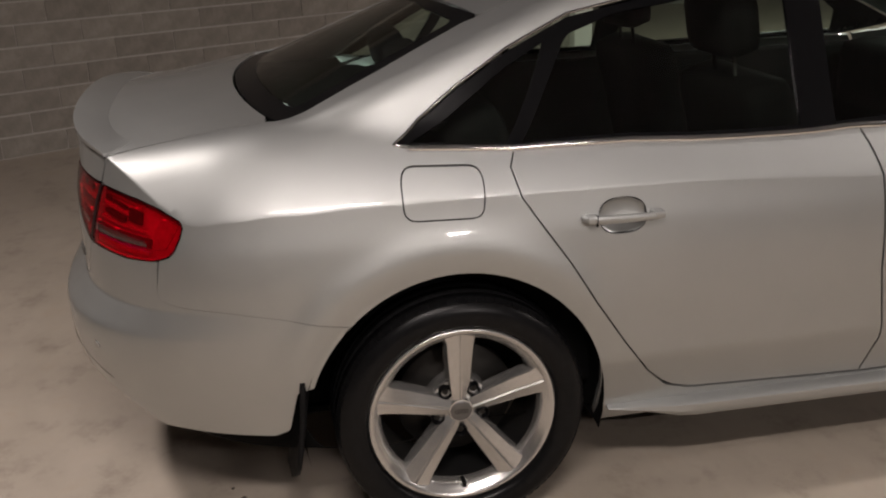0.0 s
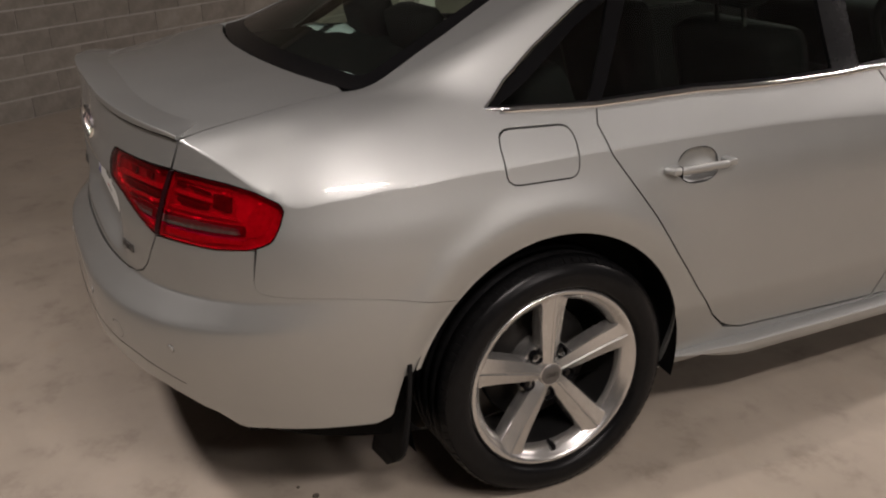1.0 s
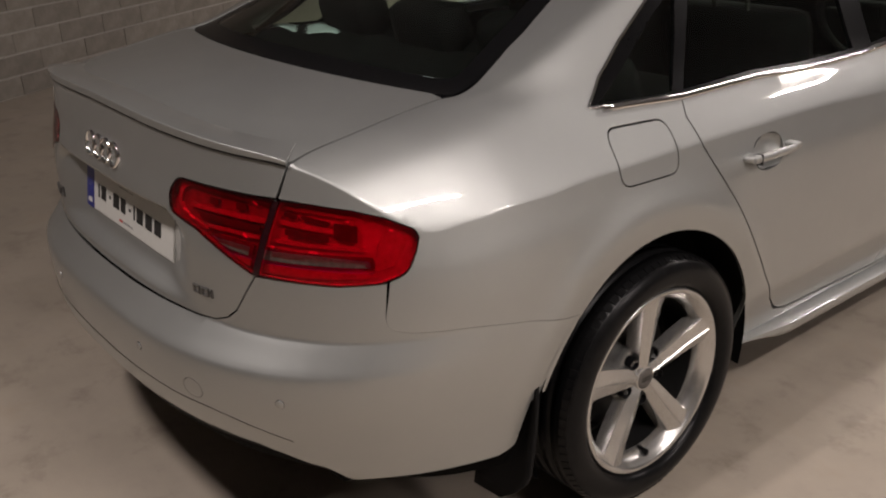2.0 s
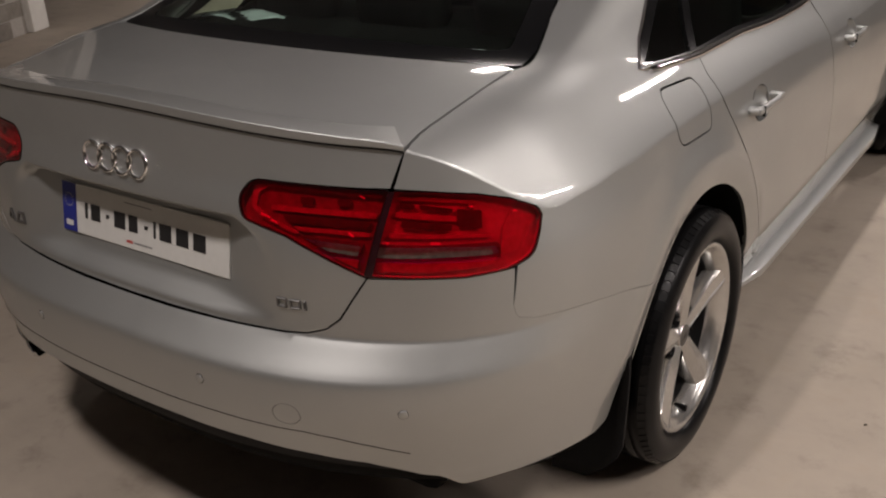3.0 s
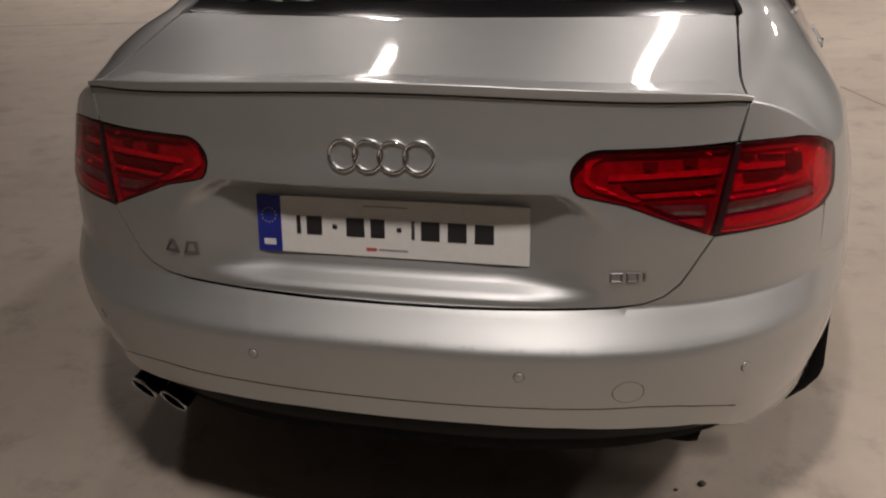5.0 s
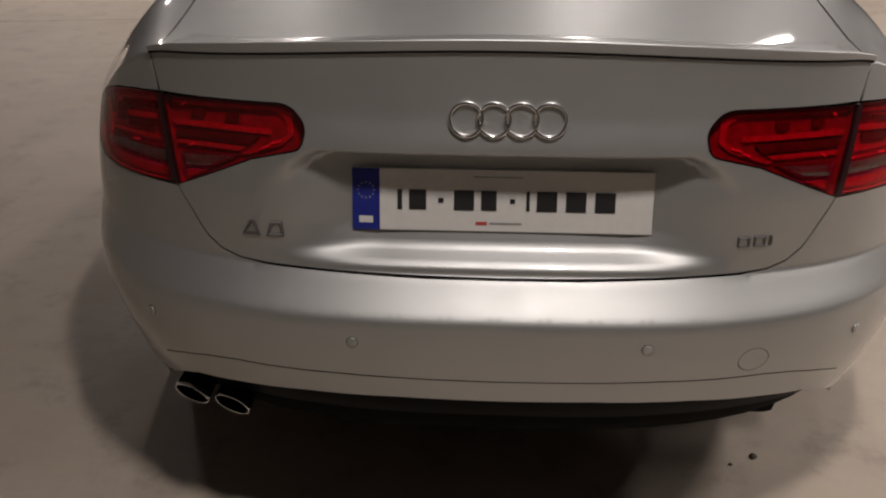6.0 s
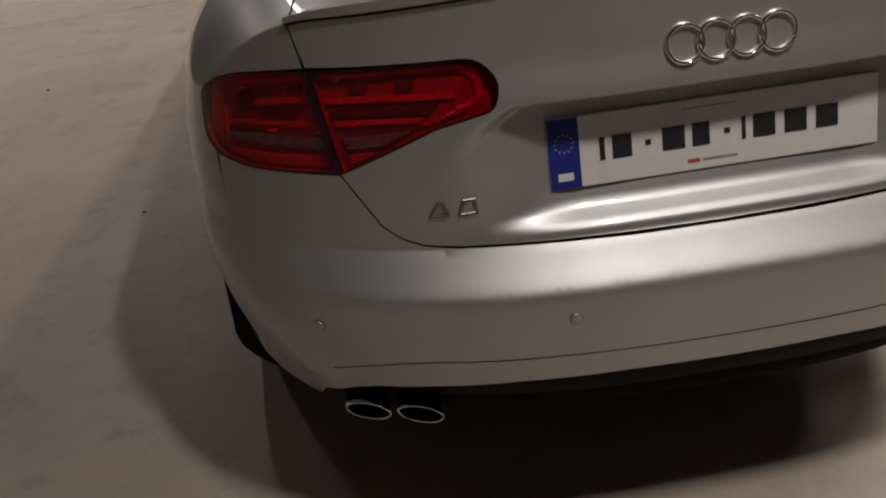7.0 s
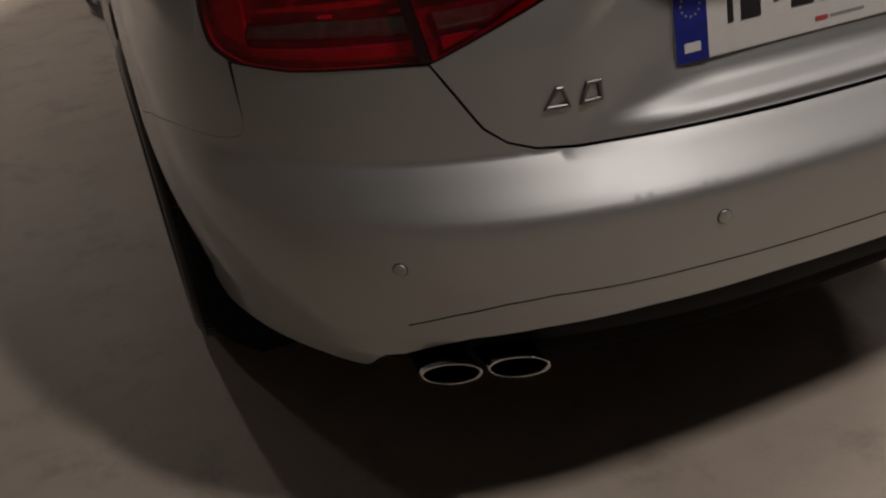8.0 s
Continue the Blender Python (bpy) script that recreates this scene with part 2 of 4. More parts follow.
roof_line = smooth_table([(-.2, 1.36), (.3, 1.392), (.6, 1.412), (1.1, 1.427), (1.6, 1.412), (1.9, 1.385), (2.4, 1.33)], .1)
deck_line = smooth_table([(-1.0, 1.041), (-.92, 1.046), (-.48, 1.077), (-.385, 1.084), (-.1, 1.115), (1, 1.1), (2.5, 1.0), (3.0, .955), (3.4, .875), (3.7, .74)], .03)


def upper(x, y):
    """The height of the body seen from above."""
    ax = np.abs(x)
    yw = y - 0.25 * x * x
    glass = 1.072 + 0.372 * (yw + 0.481)
    screen = 1.40 - 0.46 * (y + 0.22 * x * x - 1.78)
    cabin = smin(smin(glass, screen, .05), roof_line(y), .07)
    top = smax(deck_line(y), cabin, .012) - (0.11 - 0.065 * sstep(y, -.8, -.4)) * x * x
    inset = crease_x(y) - ax
    shoulder = crease_z(y) + 1.45 * inset - 1.7 * np.clip(inset, 0, .3) ** 2
    shoulder = shoulder + .0075 * (1 - np.exp(-np.clip(inset - .012, -.01, .5) / .016))
    side = 1.02 + 2.1 * (belt_x(y) - ax)
    return smin(top, smax(shoulder, side, .03), .055)


def skirt(s, z):
    """The lower body: a point at the girth s from the middle of the tail, at the height z."""
    s, z = np.broadcast_arrays(np.asarray(s, float), np.asarray(z, float))
    a = np.clip(np.where(s < S_SIDE, s / S_TURN, np.where(s > S_NOSE, math.pi / 2 - (s - S_NOSE) / S_TURN, math.pi / 2)), 0.0, math.pi / 2)
    n = 2.6 + 0.4 * sstep(z, .33, .58)
    r = (np.cos(a) ** n + np.sin(a) ** n) ** (-1 / n)
    mid = np.clip(Y_REAR + s - S_SIDE, Y_REAR, Y_FRONT)
    length = np.where(s < S_SIDE, tail_line(z) - Y_REAR, nose_line(z) - Y_FRONT)
    width = half_width(z) - 0.33 * sstep(mid, -.18, .1) * np.logaddexp(0, (.432 - z) / .006) * .006 - 0.5 * np.logaddexp(0, (.235 - z) / .01) * .01
    x = width * side_taper(mid) * r * np.sin(a)
    y = mid + length * r * np.cos(a)
    line = LEDGE_Z - 0.40 * np.clip(x - 0.32, 0, 1)
    dent = recess_depth(z) * sstep(line - z, 0.0, 0.009 + 0.4 * np.clip(x - .285, 0, .2)) * (1 - sstep(x, .20, .43)) * (s < S_SIDE)
    y = y + dent
    for wy in (WHEEL_Y, WHEEL_Y + WHEELBASE):
        far = np.hypot(y - wy, z - WHEEL_Z)
        x = x + (0.0095 * np.exp(-((far - .452) / .042) ** 2) * sstep(z, .35, .6) - .003 * np.exp(-((far - .388) / .014) ** 2)) * sstep(z, .2, .35)
    x = x - 0.09 * np.logaddexp(0, (.52 - z) / .02) * .02 * (1 - sstep(y, -.42, -.18)) * sstep(x, .2, .8)
    return x, y, z


def ridge(s):
    """The height at which the lower body meets the upper one."""
    lo, hi = np.full(np.shape(s), .55), np.full(np.shape(s), 1.2)
    for _ in range(34):
        z = (lo + hi) / 2
        x, y, _ = skirt(s, z)
        low = upper(x, y) > z
        lo, hi = np.where(low, z, lo), np.where(low, hi, z)
    return (lo + hi) / 2


RIDGE_S = np.linspace(0, S_NOSE + S_TURN * math.pi / 2, 1600)
RIDGE_Z = ridge(RIDGE_S)


def body(s, v):
    """A point of the body: at the girth s, v metres up; past the ridge v goes on inwards over the shoulder. s < 0 is the left side."""
    s, v = np.broadcast_arrays(np.asarray(s, float), np.asarray(v, float))
    g = np.abs(s)
    top = np.interp(g, RIDGE_S, RIDGE_Z)
    x, y, z = skirt(g, np.minimum(v, top))
    inward = np.maximum(v - top, 0)
    cy = np.clip(Y_REAR + g - S_SIDE, Y_REAR, Y_FRONT)
    dx, dy = -x, cy - y
    d = np.maximum(np.hypot(dx, dy), 1e-6)
    x, y = x + dx / d * inward, y + dy / d * inward
    z = np.where(v > top, upper(x, y), z)
    return np.stack([np.where(s < 0, -x, x), y, z], -1)


def plan(x, y):
    x, y = np.broadcast_arrays(np.asarray(x, float), np.asarray(y, float))
    return np.stack([x, y, upper(x, y)], -1)


GRID_S, GRID_V = [g.ravel() for g in np.meshgrid(np.linspace(0, RIDGE_S[-1], 520), np.linspace(.2, 1.5, 261), indexing="ij")]
GRID_P = body(GRID_S, GRID_V)


def find(axes, a, b, near=None):
    """The (s, v) of the right side's point with two coordinates given, e.g. find("yz", 0.3, 0.8)."""
    i, j = ["xyz".index(c) for c in axes]
    cost = (GRID_P[:, i] - a) ** 2 + (GRID_P[:, j] - b) ** 2
    if axes == "xz":
        cost = cost + (GRID_P[:, 1] > 0.5) * 9.0
    if axes == "xy":
        cost = cost + (GRID_V < np.interp(GRID_S, RIDGE_S, RIDGE_Z)) * 9.0
    else:
        cost = cost + (GRID_V > 1.36) * 9.0
    k = int(np.argmin(cost))
    q = np.array([GRID_S[k], GRID_V[k]])
    for _ in range(8):
        p = body(*q)
        e = np.array([p[i] - a, p[j] - b])
        h = 1e-4
        jac = np.stack([(body(q[0] + h, q[1]) - p)[[i, j]], (body(q[0], q[1] + h) - p)[[i, j]]], 1) / h
        if abs(np.linalg.det(jac)) < 1e-4:
            break
        step = np.linalg.solve(jac, e)
        q = q - np.clip(step, -.02, .02)
    return float(q[0]), float(q[1])


# ---- panels cut from that form ----
def rounded(points, radius=0.0, step=0.02, closed=True):
    """A polygon with rounded corners and points set close. A point may carry its own radius as a third number."""
    out, n = [], len(points)
    for i, p in enumerate(points):
        q = np.array(p[:2], float)
        r = p[2] if len(p) > 2 else radius
        a, b = np.array(points[i - 1][:2], float), np.array(points[(i + 1) % n][:2], float)
        la, lb = np.linalg.norm(a - q), np.linalg.norm(b - q)
        r = min(r, la * 0.48, lb * 0.48)
        if r < 1e-4 or (not closed and i in (0, n - 1)):
            out.append(q)
            continue
        pa, pb = q + (a - q) / la * r, q + (b - q) / lb * r
        for k in np.linspace(0, 1, 6):
            out.append((1 - k) ** 2 * pa + 2 * k * (1 - k) * q + k * k * pb)
    dense = []
    m = len(out)
    for i in range(m if closed else m - 1):
        a, b = out[i], out[(i + 1) % m]
        k = max(1, int(math.ceil(np.linalg.norm(b - a) / step)))
        dense += [a + (b - a) * j / k for j in range(k)]
    if not closed:
        dense.append(out[-1])
    return np.array(dense)


def inside(poly, q):
    x, y = q[:, 0], q[:, 1]
    hit = np.zeros(len(q), bool)
    a, b = poly, np.roll(poly, -1, 0)
    for (x0, y0), (x1, y1) in zip(a, b):
        cross = ((y0 > y) != (y1 > y))
        with np.errstate(divide="ignore", invalid="ignore"):
            hit ^= cross & (x < (x1 - x0) * (y - y0) / (y1 - y0 + 1e-15) + x0)
    return hit


def boundary_distance(poly, q):
    best = np.full(len(q), 9.0)
    for a, b in zip(poly, np.roll(poly, -1, 0)):
        d = b - a
        k = np.clip(((q - a) @ d) / (d @ d + 1e-15), 0, 1)
        best = np.minimum(best, np.linalg.norm(q - a - k[:, None] * d, axis=1))
    return best


def shrunk(poly, gap):
    """The polygon moved inwards by a gap."""
    area = np.sum(poly[:, 0] * np.roll(poly[:, 1], -1) - poly[:, 1] * np.roll(poly[:, 0], -1))
    t = np.roll(poly, -1, 0) - np.roll(poly, 1, 0)
    t /= np.linalg.norm(t, axis=1)[:, None] + 1e-12
    n = np.stack([-t[:, 1], t[:, 0]], 1) * (1 if area > 0 else -1)
    return poly + n * gap


def skin(surface, outlines, gap=0.002, spacing=0.028, offset=0.0, flange=0.012, flip=False, rows=()):
    """Vertices, triangles and normals of a piece of a surface inside an outline (and outside its holes), its rim turned in."""
    rims = [shrunk(o, gap if i == 0 else -gap) for i, o in enumerate(outlines)]
    lo, hi = rims[0].min(0), rims[0].max(0)
    gx, gy = np.meshgrid(np.arange(lo[0], hi[0], spacing), np.arange(lo[1], hi[1], spacing * 0.87), indexing="ij")
    gx = gx + (np.arange(gx.shape[1]) % 2) * spacing / 2
    q = np.stack([gx.ravel(), gy.ravel()], 1)
    if surface is body:
        q = q[np.abs(q[:, 1] - np.interp(np.abs(q[:, 0]), RIDGE_S, RIDGE_Z)) > .016]
        fine = np.arange(lo[0], hi[0], .010)
        along = [np.stack([fine, np.interp(np.abs(fine), RIDGE_S, RIDGE_Z) + d], 1) for d in (-.012, -.0045, 0, .0045, .012)]
        for row in rows:
            q = q[boundary_distance(np.concatenate([row, row[::-1]]), q) > .004]
            along.append(row)
        lines = np.concatenate([np.arange(len(row)) + 10 ** 6 * (i + 1) for i, row in enumerate(along)])
        lines = np.concatenate([np.full(len(q), -9), lines])
        q = np.concatenate([q] + along)
    else:
        lines = np.full(len(q), -9)
    near = min(spacing * 0.35, .006)
    keep = inside(rims[0], q) & (boundary_distance(rims[0], q) > near)
    for hole in rims[1:]:
        keep &= ~inside(hole, q) & (boundary_distance(hole, q) > near)
    pts, edges = [], []
    for r in rims:
        base = len(pts)
        pts += [tuple(p) for p in r]
        edges += [(base + i, base + (i + 1) % len(r)) for i in range(len(r))]
    border = len(pts)
    pts += [tuple(p) for p in q[keep]]
    lines = lines[keep]
    edges += [(border + i, border + i + 1) for i in range(len(lines) - 1) if lines[i] > 0 and lines[i + 1] == lines[i] + 1]
    vs, _, fs, *_ = geometry.delaunay_2d_cdt([Vector(p) for p in pts], edges, [], 0, 1e-6)
    uv = np.array([tuple(v) for v in vs])
    tri = np.array([f for f in fs if len(f) == 3])
    mid = uv[tri].mean(1)
    ok = inside(rims[0], mid)
    for hole in rims[1:]:
        ok &= ~inside(hole, mid)
    tri = tri[ok]
    e1 = uv[tri[:, 1]] - uv[tri[:, 0]]
    e2 = uv[tri[:, 2]] - uv[tri[:, 0]]
    turn = (e1[:, 0] * e2[:, 1] - e1[:, 1] * e2[:, 0]) < 0
    tri[turn] = tri[turn][:, ::-1]
    h = 0.0035
    pos = surface(uv[:, 0], uv[:, 1])
    nor = np.cross(surface(uv[:, 0] + h, uv[:, 1]) - surface(uv[:, 0] - h, uv[:, 1]), surface(uv[:, 0], uv[:, 1] + h) - surface(uv[:, 0], uv[:, 1] - h))
    nor /= np.linalg.norm(nor, axis=1)[:, None] + 1e-12
    pos = pos + nor * offset
    if flange:
        count = {}
        for t in tri:
            for a, b in ((t[0], t[1]), (t[1], t[2]), (t[2], t[0])):
                count[(a, b)] = True
        rim_edges = [(a, b) for a, b in count if (b, a) not in count]
        start = len(pos)
        used = sorted({v for e in rim_edges for v in e})
        top = {v: start + i for i, v in enumerate(used)}
        low = {v: start + len(used) + i for i, v in enumerate(used)}
        pos = np.concatenate([pos, pos[used], pos[used] - nor[used] * flange])
        nor = np.concatenate([nor, np.zeros((2 * len(used), 3))])
        extra = []
        for a, b in rim_edges:
            extra += [(top[b], top[a], low[a]), (top[b], low[a], low[b])]
        tri = np.concatenate([tri, np.array(extra)])
    if flip:
        tri, nor = tri[:, ::-1], -nor
    return pos, tri, nor


def panel(name, pieces, mat, parent, label=""):
    """One mesh from one or more skins."""
    pos, tri, nor, base = [], [], [], 0
    for p, t, n in pieces:
        pos.append(p), tri.append(t + base), nor.append(n)
        base += len(p)
    pos, tri, nor = np.concatenate(pos), np.concatenate(tri), np.concatenate(nor)
    mesh = bpy.data.meshes.new(name)
    mesh.from_pydata(pos.tolist(), [], tri.tolist())
    mesh.update()
    for p in mesh.polygons:
        p.use_smooth = True
    mesh.normals_split_custom_set_from_vertices(nor.tolist())
    mesh.materials.append(mat)
    ob = new(name, mesh)
    ob.parent = parent
    return tagged(ob, label)


def mirrored(poly):
    """The same outline on the left side."""
    return poly[::-1] * np.array([-1.0, 1.0])


def on(axes, pts):
    """Girth coordinates of points given by two world coordinates."""
    return [find(axes, *p[:2]) + tuple(p[2:]) for p in pts]


def ridge_v(s):
    return float(np.interp(abs(s), RIDGE_S, RIDGE_Z))


# ---- the car ----
car = tagged(new("car"), "parked silver four-door saloon car with red tail lamps and alloy wheels", "car")
ARCH_R, ARCH_Z = 0.382, 0.335
S_WHEEL = S_SIDE - Y_REAR            # girth at the rear axle


def arch(from_deg, to_deg, y=0.006, r=ARCH_R, steps=30):
    """Points of a wheel opening, from behind (180) over the top to ahead (0)."""
    out = []
    for d in np.linspace(from_deg, to_deg, steps):
        out.append((y - r * -math.cos(radians(d)), ARCH_Z + r * math.sin(radians(d))))
    return on("yz", out)


def both(name, outlines, mat, label="", surface=body, **kw):
    """The same panel on the right and on the left side."""
    panel(name, [skin(surface, outlines, **kw)], mat, car, label)
    panel(name, [skin(surface, [mirrored(o) for o in outlines], **kw)], mat, car, label)


# the lines along which the panels meet, on the right side
LID_LOW = [(.499, .789), (.473, .747), (.448, .704), (.425, .682), (.395, .669), (.355, .664), (.238, .661), (.12, .659)]
LAMP_IN = [(.545, .941), (.425, .948), (.326, .950, .02), (.297, .915, .02), (.304, .876, .012), (.376, .855), (.495, .790)]
LAMP_OUT = [(.553, .941), (.61, .937), (.68, .926), (.735, .910), (.788, .884, .016), (.794, .868), (.786, .842), (.766, .802, .025), (.715, .786), (.646, .783), (.57, .787), (.503, .791)]
SEAM = [(.728, .787), (.717, .715), (.722, .690, .02), (.76, .680), (.878, .669), (1.0, .648)]
DOOR_BACK = [(1.600, .966), (1.583, .935), (1.600, .885), (1.646, .816), (1.712, .721), (1.782, .606), (1.865, .483), (1.94, .382), (2.005, .322, .05), (2.078, .300)]
DOOR_FRONT = [(2.600, .274), (2.618, .396), (2.582, .610), (2.573, .861), (2.550, .908), (2.532, .934)]
WINDOW_TOP = on("yz", [(-.05, 1.066), (.045, 1.131), (.19, 1.215), (.356, 1.287), (.6, 1.330), (1.0, 1.342), (1.4, 1.325), (1.75, 1.262), (2.05, 1.16), (2.33, 1.035)])
GLASS_SIDE = [(.618, -.385), (.606, -.307), (.559, -.134), (.513, .015), (.484, .115)]
boot_corner = (.577, ridge_v(.577))


def lid_side(y, inset):
    """The seam between the lid's deck and the wing, seen from above."""
    return float(np.interp(y, [-.80, -.77, -.74, -.70, -.60, -.40], [.621, .6145, .609, .6065, .608, .612])) - inset, y


seam_end = find("yz", -.262, .612)

# wing with pillar, roof rail and sill in one
side = [boot_corner, (.553, .944)] + LAMP_OUT[1:8] + [(.733, .790)] + SEAM[1:] + [seam_end]
side += arch(136, 2) + [find("yz", .384, .25, ), find("yz", .40, .205)]
side += [(3.86, .205), (3.86, .262), (2.6, .270)] + [(p[0], p[1] - .003) if i > 7 else p for i, p in enumerate(DOOR_BACK)][::-1]
side += [(1.45, .977), (1.33, .984), (1.303, .990, .01)] + WINDOW_TOP + on("yz", [(2.42, 1.0)]) + on("xy", [(.735, 2.60), (.66, 2.30), (.575, 1.85), (.535, 1.70), (.535, 1.1), (.52, .6), (.495, .28)])
side += on("xy", [(x + .004, y) for x, y in GLASS_SIDE[::-1]] + [lid_side(y, .0) for y in (-.42, -.46, -.50, -.54, -.58, -.62, -.66, -.70, -.73, -.755, -.77)]) + [(.585, ridge_v(.585) + .012)]
FUEL = [(1.312, .952, .035), (1.515, .944, .035), (1.505, .846, .03), (1.310, .852, .035)]
side_outline, fuel_outline = rounded(side), rounded(FUEL)
panel("side_panel", [skin(body, [side_outline, fuel_outline], gap=.0011, spacing=.022)], PAINT, car, "silver rear wing, pillar, roof rail and sill")
panel("side_panel", [skin(body, [mirrored(side_outline)], gap=.0011, spacing=.022)], PAINT, car, "silver rear wing, pillar, roof rail and sill")
panel("fuel_flap", [skin(body, [fuel_outline], gap=.0025)], PAINT, car, "silver rounded-square fuel filler flap")

# doors, with the scoops behind the handles
HANDLE_S, HANDLE_V = 1.853, .822


def scoop_of(s0, v0):
    a = np.linspace(0, 2 * math.pi, 28, endpoint=False)
    return np.stack([s0 + .060 * np.sign(np.cos(a)) * np.abs(np.cos(a)) ** .8, v0 + .042 * np.sign(np.sin(a)) * np.abs(np.sin(a)) ** .8], 1)


def scooped(s0, v0, side_sign):
    def bowl(s, v):
        p = body(s, v)
        r = ((np.abs(s) - s0) / .062) ** 2 + ((v - v0) / .044) ** 2
        p[..., 0] -= side_sign * .026 * np.sqrt(np.clip(1 - r, 0, 1)) 
        return p
    return bowl


def side_door(name, back, front, handle_s):
    outline = rounded(back + front)
    hole = scoop_of(handle_s, HANDLE_V)
    for sign in (1, -1):
        turn = (lambda o: o) if sign > 0 else mirrored
        door = panel(name, [skin(body, [turn(outline), turn(hole)], gap=.0029, spacing=.025), skin(scooped(handle_s, HANDLE_V, sign), [turn(hole)], gap=.0, spacing=.009, flange=0)],
                     PAINT, car, "silver door skin with a handle scoop")
        door.data.update()
        bm = bmesh.new()
        n = 22
        rings = []
        for i in range(n + 1):
            k = i / n
            s = handle_s - .107 + .214 * k
            lift = .021 * min(1, 6 * k, 5 * (1 - k)) ** .5 + .006
            p = body(s * sign, HANDLE_V + .003 - .004 * k)
            thick, tall = .007 + .003 * (1 - k), .0125 * (1 - .25 * k) * min(1, .55 + 5 * k, .35 + 6 * (1 - k))
            ring = []
            for a in np.linspace(0, 2 * math.pi, 12, endpoint=False):
                ring.append(bm.verts.new((p[0] + sign * (lift + thick * math.cos(a)), p[1], p[2] + tall * math.sin(a))))
            rings.append(ring)
        for a, b in zip(rings, rings[1:]):
            for j in range(12):
                bm.faces.new((a[j], a[(j + 1) % 12], b[(j + 1) % 12], b[j]))
        bm.faces.new(rings[0]), bm.faces.new(rings[-1])
        for end in (handle_s - .085, handle_s + .085):
            p = body(end * sign, HANDLE_V + .002)
            box(bm, (p[0] - .012 + (0 if sign > 0 else -.02), p[1] - .014, p[2] - .008), (p[0] + .012 + (.02 if sign > 0 else 0), p[1] + .014, p[2] + .008), .003)
        bmesh.ops.recalc_face_normals(bm, faces=bm.faces)
        part("door_handle", bm, PAINT, door, "silver bar handle")
        bm = bmesh.new()
        p = body((handle_s - .077) * sign, HANDLE_V)
        box(bm, (p[0] + sign * .026 - .009, p[1] - .001, p[2] - .0125), (p[0] + sign * .026 + .009, p[1] + .001, p[2] + .0145), 0)
        part("handle_joint", bm, TRIM, door)


side_door("rear_door", DOOR_BACK[::-1], [(1.75, .9655), (1.95, .961), (2.2, .949), (2.4, .939)] + DOOR_FRONT[::-1], HANDLE_S)
FRONT_EDGE = [(3.62, .262), (3.66, .42), (3.655, .75), (3.62, .90), (3.56, .940)]
side_door("front_door", DOOR_FRONT, [(2.9, .934), (3.3, .937)] + FRONT_EDGE[::-1], HANDLE_S + .985)

# front wings, nose and bonnet, plain
wing = [(3.565, .943), (3.625, .90), (3.66, .75), (3.665, .42), (3.625, .262), (3.86, .262)] + arch(178, 0, WHEELBASE) + [(4.62, .34), (4.66, .62), (4.70, ridge_v(4.70) - .02)]
wing += [(4.5, ridge_v(4.5) + .08), (4.1, ridge_v(4.1) + .10)] + on("yz", [(2.43, .998)])
both("front_wing", [rounded(wing)], PAINT, "silver front wing", spacing=.04)
nose_end = float(RIDGE_S[-1])
nose_r = [(4.63, .34), (4.67, .62), (4.71, ridge_v(4.71) - .022)] + [(s, ridge_v(s) - .02) for s in (4.9, 5.2, nose_end - .001)] + [(nose_end - .001, .24), (5.1, .24), (4.8, .24), (4.65, .26)]
both("front_bumper", [rounded(nose_r)], PAINT, "silver front bumper", spacing=.05)
bonnet = [(.70, 2.66), (.74, 3.0), (.70, 3.35), (.52, 3.52), (.2, 3.575), (-.2, 3.575), (-.52, 3.52), (-.70, 3.35), (-.74, 3.0), (-.70, 2.66), (-.35, 2.76), (.35, 2.76)]
panel("bonnet", [skin(plan, [rounded(bonnet[::-1])], spacing=.06)], PAINT, car, "silver bonnet")

# roof and glass
roof = [(.491, .28), (.516, .6), (.531, 1.1), (.531, 1.69), (.3, 1.73), (-.3, 1.73), (-.531, 1.69), (-.531, 1.1), (-.516, .6), (-.491, .28), (-.484, .16), (-.3, .137), (-.15, .12), (0, .115), (.15, .12), (.3, .137), (.484, .16)]
panel("roof", [skin(plan, [rounded(roof)], spacing=.05)], PAINT, car, "silver roof")


def glass_base(x):
    return -.483 + .25 * x * x


rear_rim = [(x, glass_base(x)) for x in np.linspace(.58, -.58, 13)]
rear_edge = [(.612, -.385, .02)] + GLASS_SIDE[1:] + [(.474, .163, .03), (.3, .131), (.15, .115), (0, .109), (-.15, .115), (-.3, .131), (-.474, .163, .03)] + [(-x, y) for x, y in GLASS_SIDE[1:][::-1]] + [(-.612, -.385, .02)] + rear_rim[::-1]
rear_outline = rounded(rear_edge)
rear_hole = rounded([(.555, -.335, .05), (.52, -.20), (.465, .0), (.435, .105, .04), (.2, .075), (-.2, .075), (-.435, .105, .04), (-.465, .0), (-.52, -.20), (-.555, -.335, .05)] + [(x, glass_base(x) + .065) for x in np.linspace(-.5, .5, 9)])
band = panel("rear_window", [skin(plan, [rear_outline, rear_hole], gap=.001, offset=-.002, flange=.006)], GLOSS, car, "rear window with a black printed border")
panel("pane", [skin(plan, [rear_hole], gap=0, offset=-.002, flange=0, spacing=.04)], WINDOW, band, "dark tinted glass")
panel("sticker", [skin(plan, [rounded([(.475, -.372), (.535, -.352), (.533, -.343), (.478, -.357)])], gap=0, offset=-.0045, flange=.0008, spacing=.02)], PAPER, band, "small pale sticker")
